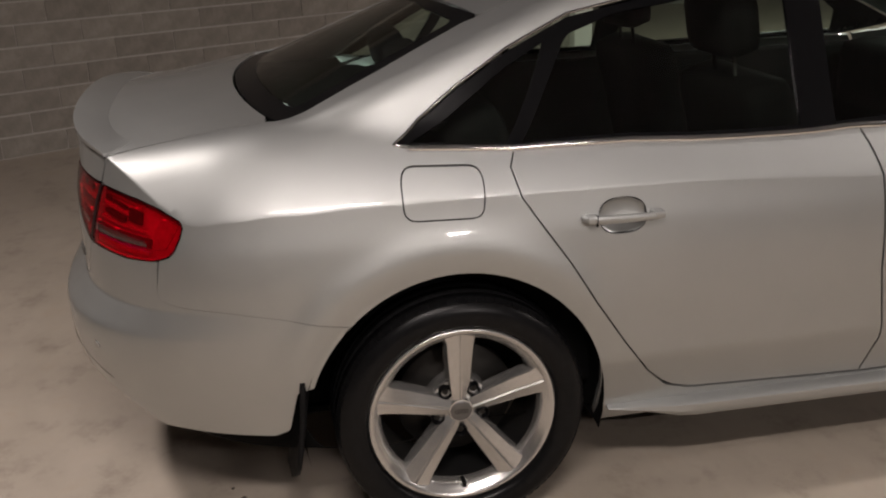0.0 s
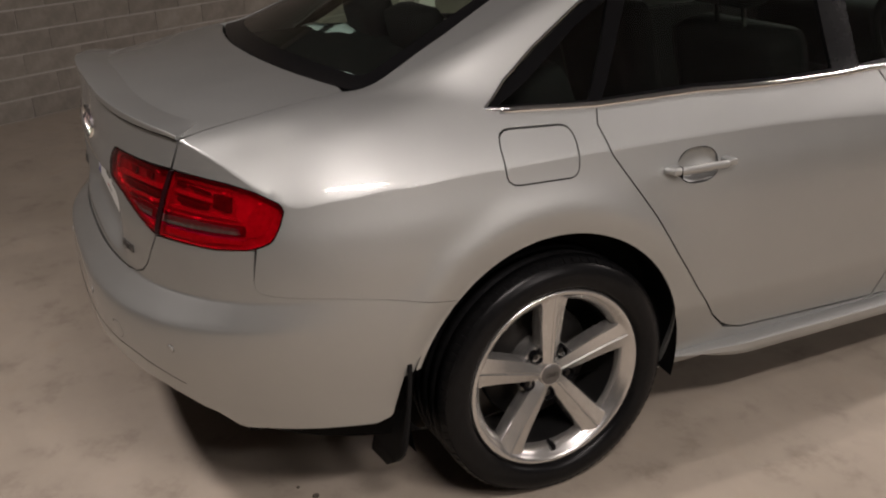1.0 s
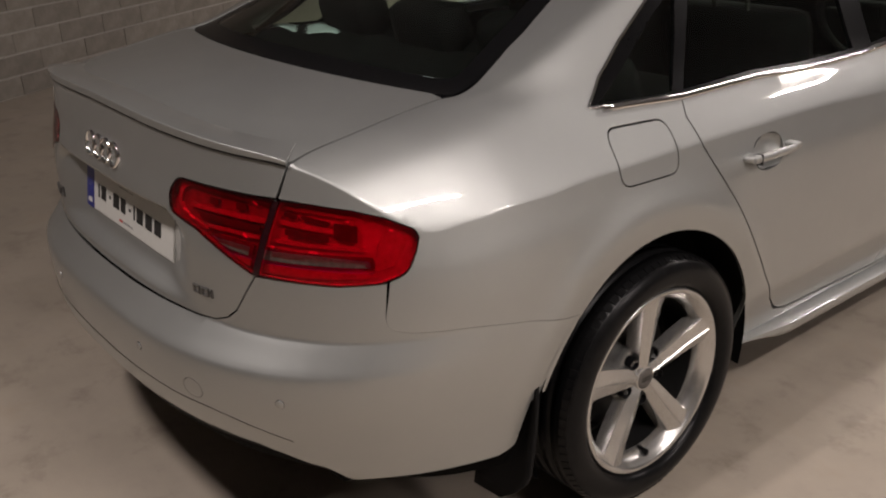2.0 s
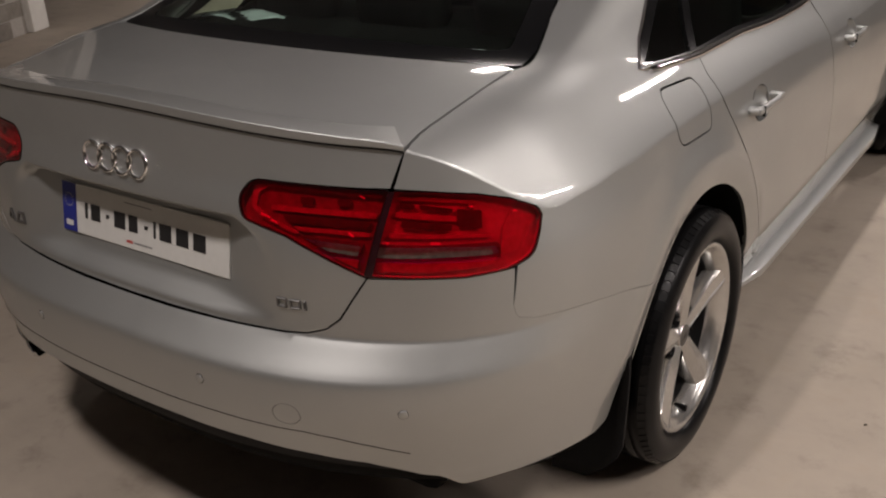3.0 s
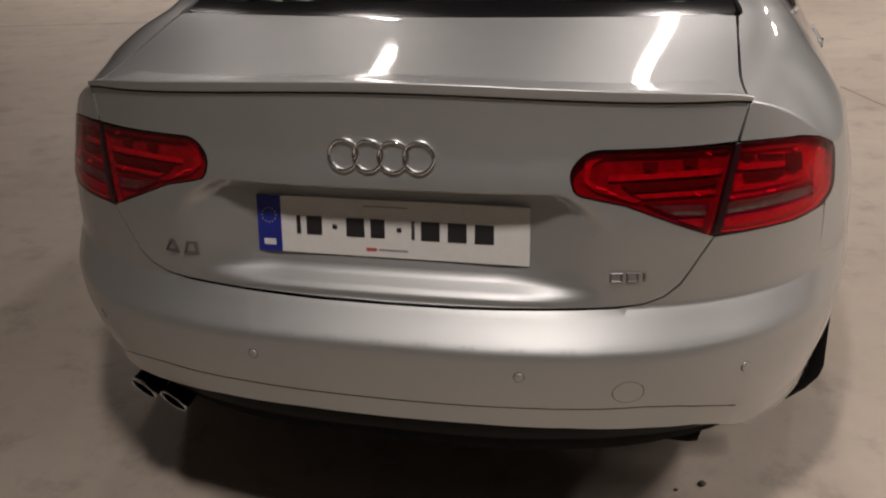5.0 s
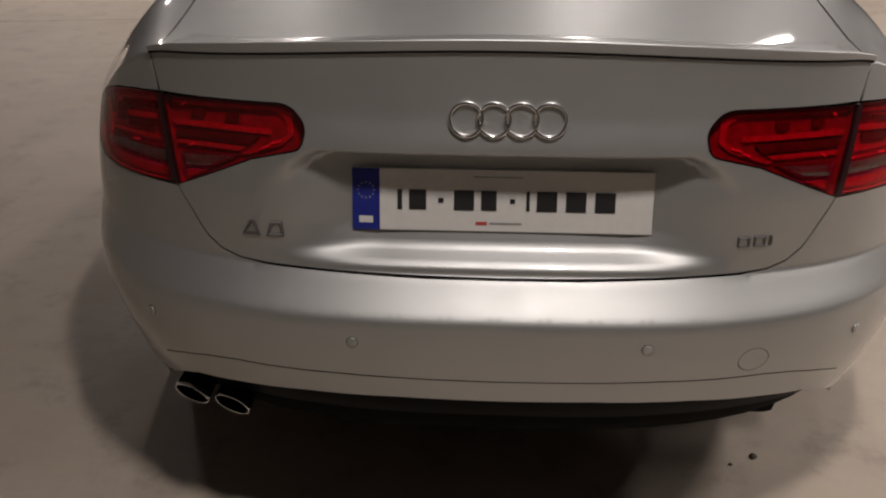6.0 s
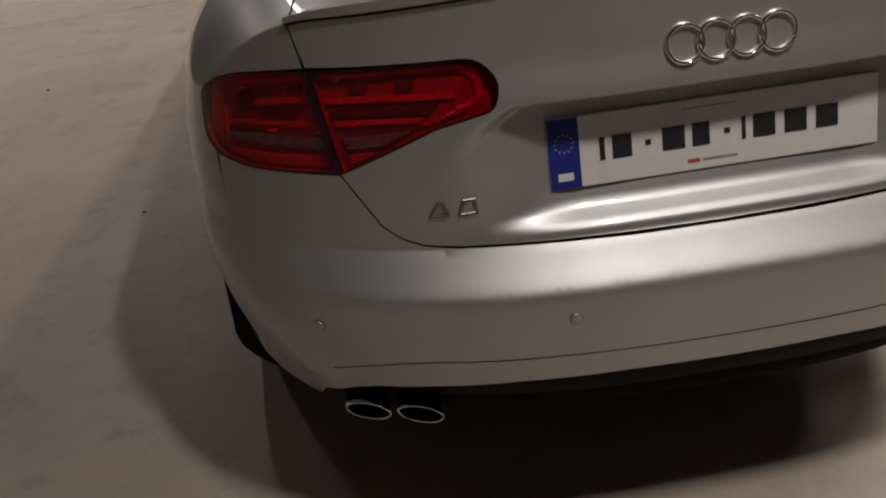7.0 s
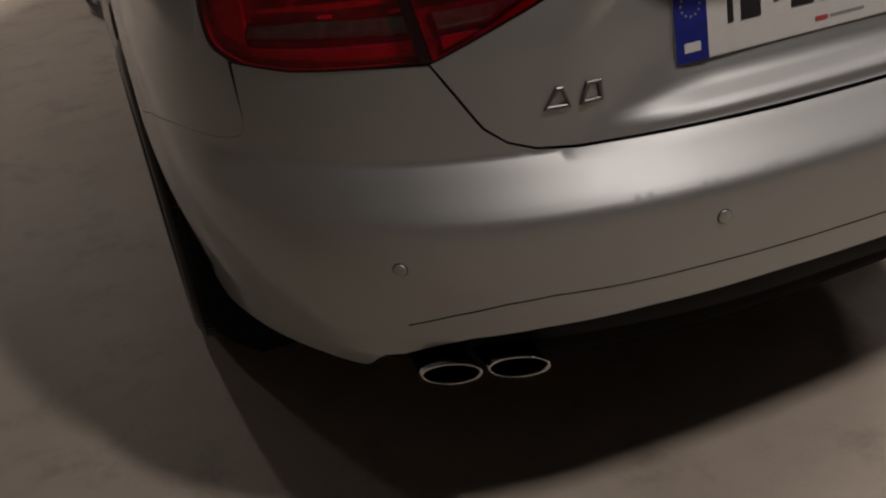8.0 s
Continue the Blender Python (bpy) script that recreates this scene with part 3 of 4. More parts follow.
screen = [(.735, 2.60), (.66, 2.30), (.575, 1.85), (.54, 1.735, .03), (.3, 1.745), (-.3, 1.745), (-.54, 1.735, .03), (-.575, 1.85), (-.66, 2.30), (-.735, 2.60), (-.35, 2.72), (.35, 2.72)]
panel("windscreen", [skin(plan, [rounded(screen[::-1])], gap=.001, offset=-.002, flange=.006, spacing=.05)], WINDOW, car, "tinted windscreen")

dlo = [(1.310, .990, .01)] + [(s, v - .004) for s, v in WINDOW_TOP] + [(3.52, .944), (3.0, .938), (2.6, .936), (2.4, .941), (2.2, .951), (1.9, .9665), (1.60, .971), (1.33, .987)]
pane_back = [(1.345, .993), (1.46, 1.026), (1.60, 1.064), (1.712, 1.088), (1.660, 1.037), (1.586, .978)]
pane_rear = [(1.626, .977), (1.775, 1.094, .02), (1.90, 1.110), (2.1, 1.118), (2.380, 1.118), (2.372, .949), (2.2, .958), (1.9, .974)]
pane_front = [(2.472, .943), (2.480, 1.114), (2.75, 1.105), (3.0, 1.085), (3.25, 1.045), (3.44, .992), (3.46, .950)]
panes = [rounded(p) for p in (pane_back, pane_rear, pane_front)]
for sign in (1, -1):
    turn = (lambda o: o) if sign > 0 else mirrored
    surround = panel("window_surround", [skin(body, [turn(o) for o in [rounded(dlo)] + panes], gap=0, offset=-.004, spacing=.03)], GLOSS, car, "black window frames and pillar")
    for o in panes:
        panel("pane", [skin(body, [turn(o)], gap=0, offset=-.010, flange=0, spacing=.05)], WINDOW, surround, "dark tinted glass")
    bm = bmesh.new()
    line = rounded([(1.34, .9845), (1.45, .979), (1.60, .970), (1.9, .9655), (2.2, .950), (2.4, .940), (2.6, .935), (3.0, .937), (3.52, .943)], closed=False, step=.04)
    tube(bm, [tuple(p) for p in body(line[:, 0] * sign, line[:, 1] - .003)], .0095, 10)
    part("chrome_strip", bm, CHROME, car, "bright chrome strip along the waist line")
    bm = bmesh.new()
    line = rounded([(1.345, .9855), (1.305, .989, .012)] + WINDOW_TOP, closed=False, step=.03)
    tube(bm, [tuple(p) for p in body(line[:, 0] * sign, line[:, 1])], .0042, 6)
    part("chrome_strip", bm, CHROME, car, "thin bright strip round the window top")

# boot lid: tail face and deck in one
def ledge_row(drop):
    """A line just under the ledge over the number plate, from lamp to lamp."""
    right = [(find("xz", x, LEDGE_Z - drop)[0], LEDGE_Z - drop) for x in np.linspace(0, .296, 31)]
    return np.array([(-s, v) for s, v in right[:0:-1]] + right)


ledge_rows = [ledge_row(d) for d in (-.003, 0, .0025, .005, .0075, .010, .014)]
half = [boot_corner, (.549, .944)] + [LAMP_IN[i] for i in (1, 2, 3, 4, 5)] + LID_LOW
lid_face = half + [(0, .658)] + [(-p[0],) + tuple(p[1:]) for p in half[::-1]] + [(s, ridge_v(s) + .004) for s in np.linspace(-.55, .55, 23)]
seam = [lid_side(y, .0012) for y in (-.778, -.76, -.73, -.70, -.65, -.60, -.55, -.50, -.45, -.41)]
deck = seam + [(x, glass_base(x) - .004) for x in np.linspace(.57, -.57, 13)] + [(-x, y) for x, y in seam[::-1]]
deck += [tuple(body(s, ridge_v(s) + .003)[:2]) for s in np.linspace(-.573, .573, 25)]
lid = panel("boot_lid", [skin(body, [rounded(lid_face)], gap=.0017, spacing=.0095, rows=ledge_rows), skin(plan, [rounded(deck)], gap=.0025, spacing=.03)], PAINT, car, "silver boot lid with a recess for the number plate")

# lip spoiler on the lid's trailing edge
bm = bmesh.new()
rings, gap_line = [], []
for s in np.linspace(-.575, .575, 61):
    p = body(s, ridge_v(s))
    q = body(s, ridge_v(s) + .10)
    inward = Vector((q[0] - p[0], q[1] - p[1], 0)).normalized()
    rise = .014 * (1 - (abs(s) / .62) ** 6) + .005
    base, up = Vector(p), Vector((0, 0, 1))
    far = Vector(body(s, ridge_v(s) + .085))
    prof = [base + inward * .004 - up * .004, base - inward * .0060 + up * .0012, base - inward * .0072 + up * .0022, base - inward * .0076 + up * (rise - .0016), base - inward * .0066 + up * rise,
            base + inward * .024 + up * rise * .95, far + up * .001, far - up * .006]
    gap_line.append(base - inward * .0030 - up * .0006)
    rings.append([bm.verts.new(v) for v in prof])
for a, b in zip(rings, rings[1:]):
    for j in range(7):
        bm.faces.new((a[j], b[j], b[j + 1], a[j + 1]))
bm.faces.new(rings[0]), bm.faces.new(rings[-1])
bmesh.ops.recalc_face_normals(bm, faces=bm.faces)
spoiler = sharp(part("spoiler", bm, PAINT, car, "slim silver lip spoiler"), 28)
# a black rod stands in for the shade in the gap under the lip
bm = bmesh.new()
tube(bm, gap_line, .0026, 6)
part("spoiler_gap_shade", bm, TRIM, spoiler, "thin dark strip for the shaded joint under the spoiler")

# rear bumper with a crease, dark valance below
bumper_half = [(.0, .6565), (.12, .6570)] + [(s, v - .0012) for s, v in LID_LOW[::-1][1:]] + [(.505, .788)] + LAMP_OUT[8:11][::-1] + [(.7283, .786)] + [(p[0] + .0013, p[1] + .001) + tuple(p[2:]) for p in SEAM[1:]] + [seam_end] + arch(138, 162, steps=7)
side_low = [(1.036, .442), (1.022, .39), (1.003, .332, .015), (.96, .317), (.87, .319), (.80, .319), (.72, .317), (.665, .311), (.648, .314, .012), (.630, .346)]
groove = [(.575, .437), (.52, .460), (.46, .478), (.409, .486), (.244, .489), (.1, .487), (0, .486)]
low_edge = [(0, .443), (.15, .445), (.30, .441), (.42, .429), (.506, .413), (.55, .394), (.592, .367), (.620, .356)]
TOW = np.stack([.382 + .023 * np.cos(np.linspace(0, 2 * math.pi, 24, endpoint=False)), .523 + .023 * np.sin(np.linspace(0, 2 * math.pi, 24, endpoint=False))], 1)


def whole(right):
    """An outline closed over the middle from its right half, which begins and ends at s = 0."""
    return rounded(right + [(-p[0],) + tuple(p[1:]) for p in right[::-1]][1:-1])


shelf_rows = [np.array([(s, v) for s in np.linspace(-.33, .33, 45)]) for v in (.600, .612, .624, .636, .646)]
bumper = panel("rear_bumper", [skin(body, [whole(bumper_half + side_low + low_edge[::-1]), TOW], gap=.0008, spacing=.0125, rows=shelf_rows)], PAINT, car, "silver rear bumper with a faint scuff")
panel("tow_cover", [skin(body, [TOW], gap=.0004, offset=0.0, spacing=.012)], PAINT, bumper, "round silver towing-eye cover")
# the crease's shade, drawn as a thin dark rod on the paint
bm = bmesh.new()
crease = rounded(groove + [(-q[0], q[1]) for q in groove[-2::-1]], closed=False, step=.03)
tube(bm, [tuple(q) for q in body(crease[:, 0], crease[:, 1])], .0011, 6)
part("crease_shade", bm, STEEL, bumper, "fine dark line for the shade in the bumper's lower crease")
valance = [(0, .439), (.15, .441), (.30, .437), (.42, .425), (.506, .409), (.55, .390), (.592, .363), (.628, .338), (.60, .334), (.55, .344), (.5, .357), (.42, .368), (.3, .375), (0, .378)]
panel("valance", [skin(body, [whole(valance)], offset=-.026, spacing=.03, flange=.03)], TRIM, car, "black plastic valance under the bumper")


# parking sensors
for s0, v0 in ((.221, .556), (.563, .540), (-.221, .556), (-.563, .540)):
    p, h = body(s0, v0), .003
    nrm = Vector(np.cross(body(s0 + h, v0) - p, body(s0, v0 + h) - p)).normalized()
    turn = nrm.to_track_quat("X", "Z").to_matrix().to_4x4()
    bm = bmesh.new()
    lathe(bm, [(.0, .0022), (.0085, .0022), (.0092, .0016), (.0092, -.004)], 20)
    bmesh.ops.transform(bm, matrix=Matrix.Translation(p) @ turn, verts=bm.verts)
    sensor = part("parking_sensor", bm, PAINT, bumper, "small round silver parking sensor")
    bm = bmesh.new()
    lathe(bm, [(.0092, .0004), (.0101, .0006), (.0104, -.003)], 20)
    bmesh.ops.transform(bm, matrix=Matrix.Translation(p) @ turn, verts=bm.verts)
    part("sensor_ring", bm, TRIM, sensor)


# tail lamps
def strip(pts, off, mat, name, parent, sign, spacing=.012, label="", flange=.004, holes=()):
    turn = (lambda o: o) if sign > 0 else mirrored
    return panel(name, [skin(body, [turn(rounded(p, .003, .012)) for p in (pts, *holes)], gap=.0, offset=off, flange=flange, spacing=spacing)], mat, parent, label)


OUT_GREY = [(.522, .846), (.62, .842), (.702, .832), (.706, .818), (.62, .823), (.517, .826)]
IN_GREY = [(.405, .855), (.497, .847), (.490, .828), (.445, .834)]
for sign in (1, -1):
    turn = (lambda o: o) if sign > 0 else mirrored
    outer = panel("tail_lamp", [skin(body, [turn(rounded(LAMP_OUT))], gap=.001, offset=-.014, flange=-.013, spacing=.02)], LAMP_PALE, car, "red tail lamp wrapping round the wing")
    strip(LAMP_OUT, .001, RED_LENS, "lens", outer, sign, .016, "glossy red lens", .004, [OUT_GREY])
    strip(OUT_GREY, .0005, CLEAR_LENS, "clear_strip", outer, sign, .012, "smoky clear strip", .0)
    strip([(.520, .849), (.71, .836), (.712, .814), (.514, .823)], -.009, GREY_STRIP, "reflector_strip", outer, sign)
    strip([(.553, .905), (.655, .890), (.672, .893), (.676, .908), (.684, .906), (.682, .884), (.655, .880), (.550, .896)], -.009, REFLECTOR, "light_guide", outer, sign)
    strip([(.540, .868), (.66, .857), (.70, .851), (.70, .846), (.66, .851), (.538, .860)], -.009, REFLECTOR, "light_guide", outer, sign)
    strip([(.515, .817), (.60, .812), (.70, .806), (.748, .818), (.768, .850), (.780, .872), (.742, .888), (.722, .86), (.715, .832), (.708, .806), (.70, .796), (.60, .795), (.515, .799)], -.009, REFLECTOR, "rear_reflector", outer, sign)
    strip([(.556, .932), (.612, .926), (.690, .912), (.689, .906), (.612, .919), (.556, .925)], -.009, REFLECTOR, "light_guide", outer, sign)
    strip([(.560, .921), (.583, .917), (.582, .907), (.560, .911)], -.007, LAMP_CELL, "lamp_cell", outer, sign)
    for cell in ([(.648, .903), (.688, .896), (.686, .864), (.646, .872)], [(.590, .916), (.642, .904), (.640, .897), (.590, .908)], [(.56, .889), (.638, .878), (.636, .866), (.56, .877)]):
        strip(cell, -.0072, LAMP_CELL, "lamp_cell", outer, sign)
    # small near-white chips paint the bright glints in the lamp
    for s0, v0, w in ((.527, .8505, .012), (.600, .8465, .016), (.668, .9045, .006), (.742, .884, .008)):
        strip([(s0, v0 + .003), (s0 + w, v0 + .002), (s0 + w, v0 - .002), (s0, v0 - .001)], -.0055, GLINT, "glint", outer, sign)
    sealed = rounded(LAMP_OUT)
    panel("lamp_seal", [skin(body, [turn(sealed), turn(shrunk(sealed, .0025))], gap=.0008, offset=.0014, flange=.006)], LAMP_JOINT, outer, "dark red rim")
    inner = panel("tail_lamp", [skin(body, [turn(rounded(LAMP_IN))], gap=.001, offset=-.014, flange=-.013, spacing=.02)], LAMP_DARK, car, "red tail lamp on the boot lid")
    strip([(.37, .893), (.515, .889), (.510, .877), (.385, .877)], -.0072, LAMP_CELL, "lamp_cell", inner, sign)
    # painted glints here too
    for s0, v0, w in ((.335, .887, .016), (.352, .878, .012), (.478, .866, .008), (.500, .932, .008)):
        strip([(s0, v0 + .003), (s0 + w, v0 - .003), (s0 + w, v0 - .006), (s0, v0 - .001)], -.0055, GLINT, "glint", inner, sign)
    sealed = rounded(LAMP_IN)
    panel("lamp_seal", [skin(body, [turn(sealed), turn(shrunk(sealed, .0025))], gap=.0008, offset=.0014, flange=.006)], LAMP_JOINT, inner, "dark red rim")
    strip(LAMP_IN, .001, RED_LENS, "lens", inner, sign, .016, "glossy red lens", .004, [IN_GREY])
    strip(IN_GREY, .0005, CLEAR_LENS, "clear_strip", inner, sign, .012, "smoky clear strip", .0)
    strip([(.40, .858), (.50, .850), (.49, .825), (.44, .830)], -.009, GREY_STRIP, "reflector_strip", inner, sign)
    strip([(.355, .906), (.45, .906), (.526, .902), (.523, .893), (.45, .897), (.352, .897)], -.009, REFLECTOR, "light_guide", inner, sign)
    strip([(.322, .935), (.345, .942), (.42, .940), (.535, .934), (.533, .928), (.42, .934), (.35, .936), (.332, .925), (.326, .900), (.345, .882), (.40, .861), (.39, .858), (.335, .880), (.318, .897)], -.009, REFLECTOR, "light_guide", inner, sign)
    strip([(.39, .872), (.45, .872), (.512, .868), (.510, .861), (.45, .864), (.40, .864)], -.009, REFLECTOR, "light_guide", inner, sign)
    strip([(.45, .822), (.488, .819), (.485, .803)], -.009, REFLECTOR, "rear_reflector", inner, sign)
    for s0 in (.405, .465):
        strip([(s0, .926), (s0 + .022, .925), (s0 + .021, .912), (s0, .913)], -.007, LAMP_CELL, "lamp_cell", inner, sign)

# dark joint between the two lamps of each side
for sign in (1, -1):
    strip([(.5455, .940), (.5545, .939), (.506, .790), (.4955, .792)], .0022, LAMP_JOINT, "lamp_joint", car, sign, .012, "dark red joint between two lamps")

# number plate
plate_m = Matrix.Translation((0, -.890, .779)) @ Euler((radians(-10), 0, 0)).to_matrix().to_4x4()


def plate_part(name, x0, x1, z0, z1, depth, mat, parent, label="", bevel=.0):
    bm = bmesh.new()
    box(bm, (x0, -depth, z0), (x1, .006, z1), bevel)
    bmesh.ops.transform(bm, matrix=plate_m, verts=bm.verts)
    return part(name, bm, mat, parent, label, smooth=False)


plate = plate_part("number_plate", -.26, .26, -.055, .055, .0, PLATE_WHITE, car, "white number plate with a blue band and plain dark bars", .002)
plate_part("plate_band", -.2595, -.212, -.0545, .0545, .0008, PLATE_BLUE, plate, "blue band")
for x0, x1 in ((-.183, -.170), (-.163, -.128), (-.085, -.045), (-.038, -.006), (.040, .051), (.058, .098), (.108, .148), (.158, .198)):
    plate_part("plate_bar", x0 + .002, x1 - .003, -.017, .018, .0014, INK, plate, "plain dark bar")
for x0 in (-.110, .014):
    plate_part("plate_dot", x0, x0 + .009, -.004, .004, .0014, INK, plate)
plate_part("plate_bar", -.05, .035, .041, .043, .0006, FAINT_INK, plate)
plate_part("plate_bar", -.045, -.025, -.043, -.037, .0008, RED_INK, plate, "small red mark")
plate_part("plate_bar", -.021, .035, -.042, -.038, .0006, FAINT_INK, plate)
plate_part("plate_bar", -.248, -.224, -.042, -.030, .0014, PLATE_WHITE, plate)
for k in range(12):
    a = 2 * math.pi * k / 12
    x0, z0 = -.236 + .014 * math.cos(a), .016 + .014 * math.sin(a)
    plate_part("plate_dot", x0 - .0014, x0 + .0014, z0 - .0014, z0 + .0014, .0014, FAINT_INK, plate)

# ring emblem and small badges
for cx in (-.0628, -.0176, .0276, .0728):
    bm = bmesh.new()
    ring = []
    for a in np.linspace(0, 2 * math.pi, 36, endpoint=False):
        x, z = cx + (.0268) * math.cos(a), .936 + (.0268) * math.sin(a)
        s, v = (x / abs(x) if x else 1) * find("xz", abs(x), z)[0], z
        p = body(s, v)
        ring.append((p[0], p[1] - .005, p[2]))
    c = Vector(np.mean(np.array(ring), 0))
    loops = []
    for p in ring:
        out = (Vector(p) - c).normalized()
        loops.append([bm.verts.new(Vector(p) + out * du + Vector((0, dw, 0))) for du, dw in ((-.0030, .006), (-.0025, -.0005), (0, -.0024), (.0025, -.0005), (.0030, .006))])
    for i in range(len(loops)):
        a, b = loops[i], loops[(i + 1) % len(loops)]
        for j in range(4):
            bm.faces.new((a[j], b[j], b[j + 1], a[j + 1]))
    bmesh.ops.recalc_face_normals(bm, faces=bm.faces)
    part("emblem_ring", bm, CHROME, lid, "polished chrome ring")


def badge(bars, lean=0.0, wall=.0048):
    """Slim chrome frames, one for each sign of a badge: x from and to, z from and to, how far the top narrows."""
    for x0, x1, z0, z1, taper in bars:
        s = find("xz", abs(x0 + x1) / 2, (z0 + z1) / 2)[0] * (1 if x0 > 0 else -1)
        p = body(s, (z0 + z1) / 2)
        q, r = body(s + .01, (z0 + z1) / 2), body(s, (z0 + z1) / 2 + .01)
        w, h = (x1 - x0) / 2, (z1 - z0) / 2
        bm = bmesh.new()
        loops = []
        for cx, cz in ((-1, -1), (1, -1), (1, 1), (-1, 1)):
            tw = w * (1 - taper) if cz > 0 else w
            ring = []
            for inner, depth in ((0, .004), (0, -.003), (.0012, -.0042), (wall - .0012, -.0042), (wall, -.003), (wall, .004)):
                ring.append(bm.verts.new((cx * max(.0012, tw - inner * 1.15) + lean * cz * h, depth, cz * (h - inner))))
            loops.append(ring)
        for k in range(4):
            a, b = loops[k], loops[(k + 1) % 4]
            for j in range(5):
                bm.faces.new((a[j], b[j], b[j + 1], a[j + 1]))
        bmesh.ops.recalc_face_normals(bm, faces=bm.faces)
        tilt = -math.degrees(math.atan2(r[1] - p[1], r[2] - p[2]))
        bmesh.ops.transform(bm, matrix=Matrix.Translation(p) @ pose(0, 0, 0, tilt, 0, math.degrees(math.atan2(q[1] - p[1], q[0] - p[0]))), verts=bm.verts)
        part("badge_frame", bm, CAP, lid, "small dull metal badge piece", smooth=False)


badge([(-.452, -.418, .717, .744, .75), (-.408, -.376, .717, .744, .35)], .12)
badge([(.403, .425, .715, .734, .0), (.431, .453, .715, .734, .0), (.459, .464, .715, .734, .0)], .0, .0034)

# exhaust tips
for ex, ey, ez in ((-.597, -.877, .350), (-.509, -.909, .350)):
    def oval(prof):
        bm = bmesh.new()
        rings = []
        for a in np.linspace(0, 2 * math.pi, 32, endpoint=False):
            rings.append([bm.verts.new((ex + .039 * r * math.cos(a), ey + d - .010 * math.sin(a) * r - .019 * math.cos(a) * r, ez + .025 * r * math.sin(a))) for r, d in prof])
        for i in range(32):
            a, b = rings[i], rings[(i + 1) % 32]
            for j in range(len(prof) - 1):
                bm.faces.new((a[j], b[j], b[j + 1], a[j + 1]))
        bmesh.ops.recalc_face_normals(bm, faces=bm.faces)
        return bm

    tip = part("exhaust_tip", oval([(.90, .008), (.91, .002), (.95, -.001), (1.0, .002), (1.01, .008)]), CHROME, car, "oval chrome exhaust tip")
    part("tail_pipe", oval([(1.0, .008), (.97, .05), (.9, .30)]), LINER, tip)
    part("pipe_inside", oval([(.90, .006), (.84, .03), (.80, .09), (.02, .09)]), LINER, tip)

# sill blades
for sign in (1, -1):
    bm = bmesh.new()
    rings = []
    for y in np.linspace(.42, 2.40, 40):
        k = max(0.0, min(1, (y - .42) / .22, (2.44 - y) / .2))
        z = .268 - .016 * (y - .42)
        x = .838 + .026 * k
        rings.append([bm.verts.new((sign * px, y, pz)) for px, pz in ((.81, z - .006 - .036 * k), (x - .012, z - .007 - .038 * k), (x, z - .005 - .022 * k), (x - .002, z - .003 - .004 * k), (x - .010, z), (.81, z + .006))])
    for a, b in zip(rings, rings[1:]):
        for j in range(5):
            bm.faces.new((a[j], b[j], b[j + 1], a[j + 1]))
    bm.faces.new(rings[0]), bm.faces.new(rings[-1])
    bmesh.ops.recalc_face_normals(bm, faces=bm.faces)
    sharp(part("sill_blade", bm, PAINT, car, "silver side skirt blade under the doors"), 40)

# mud flaps behind the rear wheels
for sign in (1, -1):
    bm = bmesh.new()
    rings = []
    for k in np.linspace(0, 1, 12):
        z = .500 - .330 * k
        y = -.375 - .055 * k ** 1.5
        w0, w1 = .70 + .02 * k, .877 - .075 * max(0, (k - .72) / .28) ** 2 - .015 * max(0, .12 - k) / .12
        row = []
        for dy in (0, -.012):
            for w in np.linspace(w0, w1, 8):
                row.append(bm.verts.new((sign * w, y + dy - .03 * max(0, (w - .82) / .07) ** 2 * (1 - k) + .012 * math.sin(9 * (w - .7)), z)))
        rings.append(row)
    for a, b in zip(rings, rings[1:]):
        for j in range(7):
            bm.faces.new((a[j], a[j + 1], b[j + 1], b[j]))
            bm.faces.new((a[8 + j], b[8 + j], b[9 + j], a[9 + j]))
        bm.faces.new((a[7], a[15], b[15], b[7]))
        bm.faces.new((a[0], b[0], b[8], a[8]))
    for r in (rings[0], rings[-1]):
        for j in range(7):
            bm.faces.new((r[j], r[j + 1], r[9 + j], r[8 + j]))
    bmesh.ops.recalc_face_normals(bm, faces=bm.faces)
    part("mud_flap", bm, TRIM, car, "black rubber mud flap")

# dark hull behind the gaps, wheel wells and underside
hull = [(0, .24), (nose_end - .01, .24)] + [(s, ridge_v(s) - .012) for s in np.linspace(nose_end - .01, 0, 60)]
holes = []
for wy in (0, WHEELBASE):
    c = S_WHEEL + wy
    a = np.linspace(0, 2 * math.pi, 40, endpoint=False)
    holes.append(np.stack([c + .395 * np.cos(a), np.maximum(ARCH_Z + .395 * np.sin(a), .245)], 1))
for sign in (1, -1):
    turn = (lambda o: o) if sign > 0 else mirrored
    panel("inner_shell", [skin(body, [turn(o) for o in [rounded(hull, step=.06)] + holes], gap=0, offset=-.032, flange=0, spacing=.06)], LINER, car, "dark inner shell")
    for wy in (0, WHEELBASE):
        bm = bmesh.new()
        lathe(bm, [(.02, sign * .60), (.398, sign * .60), (.398, sign * .82), (.392, sign * .872)], 30, math.pi * 1.16, -math.pi * .58)
        bmesh.ops.transform(bm, matrix=Matrix.Translation((0, wy, ARCH_Z - .005)), verts=bm.verts)
        part("wheel_well", bm, LINER, car, "black wheel arch liner")
bm = bmesh.new()
box(bm, (-.60, -.72, .225), (.60, 3.4, .30), .03)
part("underbody", bm, LINER, car, "dark underbody")

# ---- wheels ----
SPOKES = 5


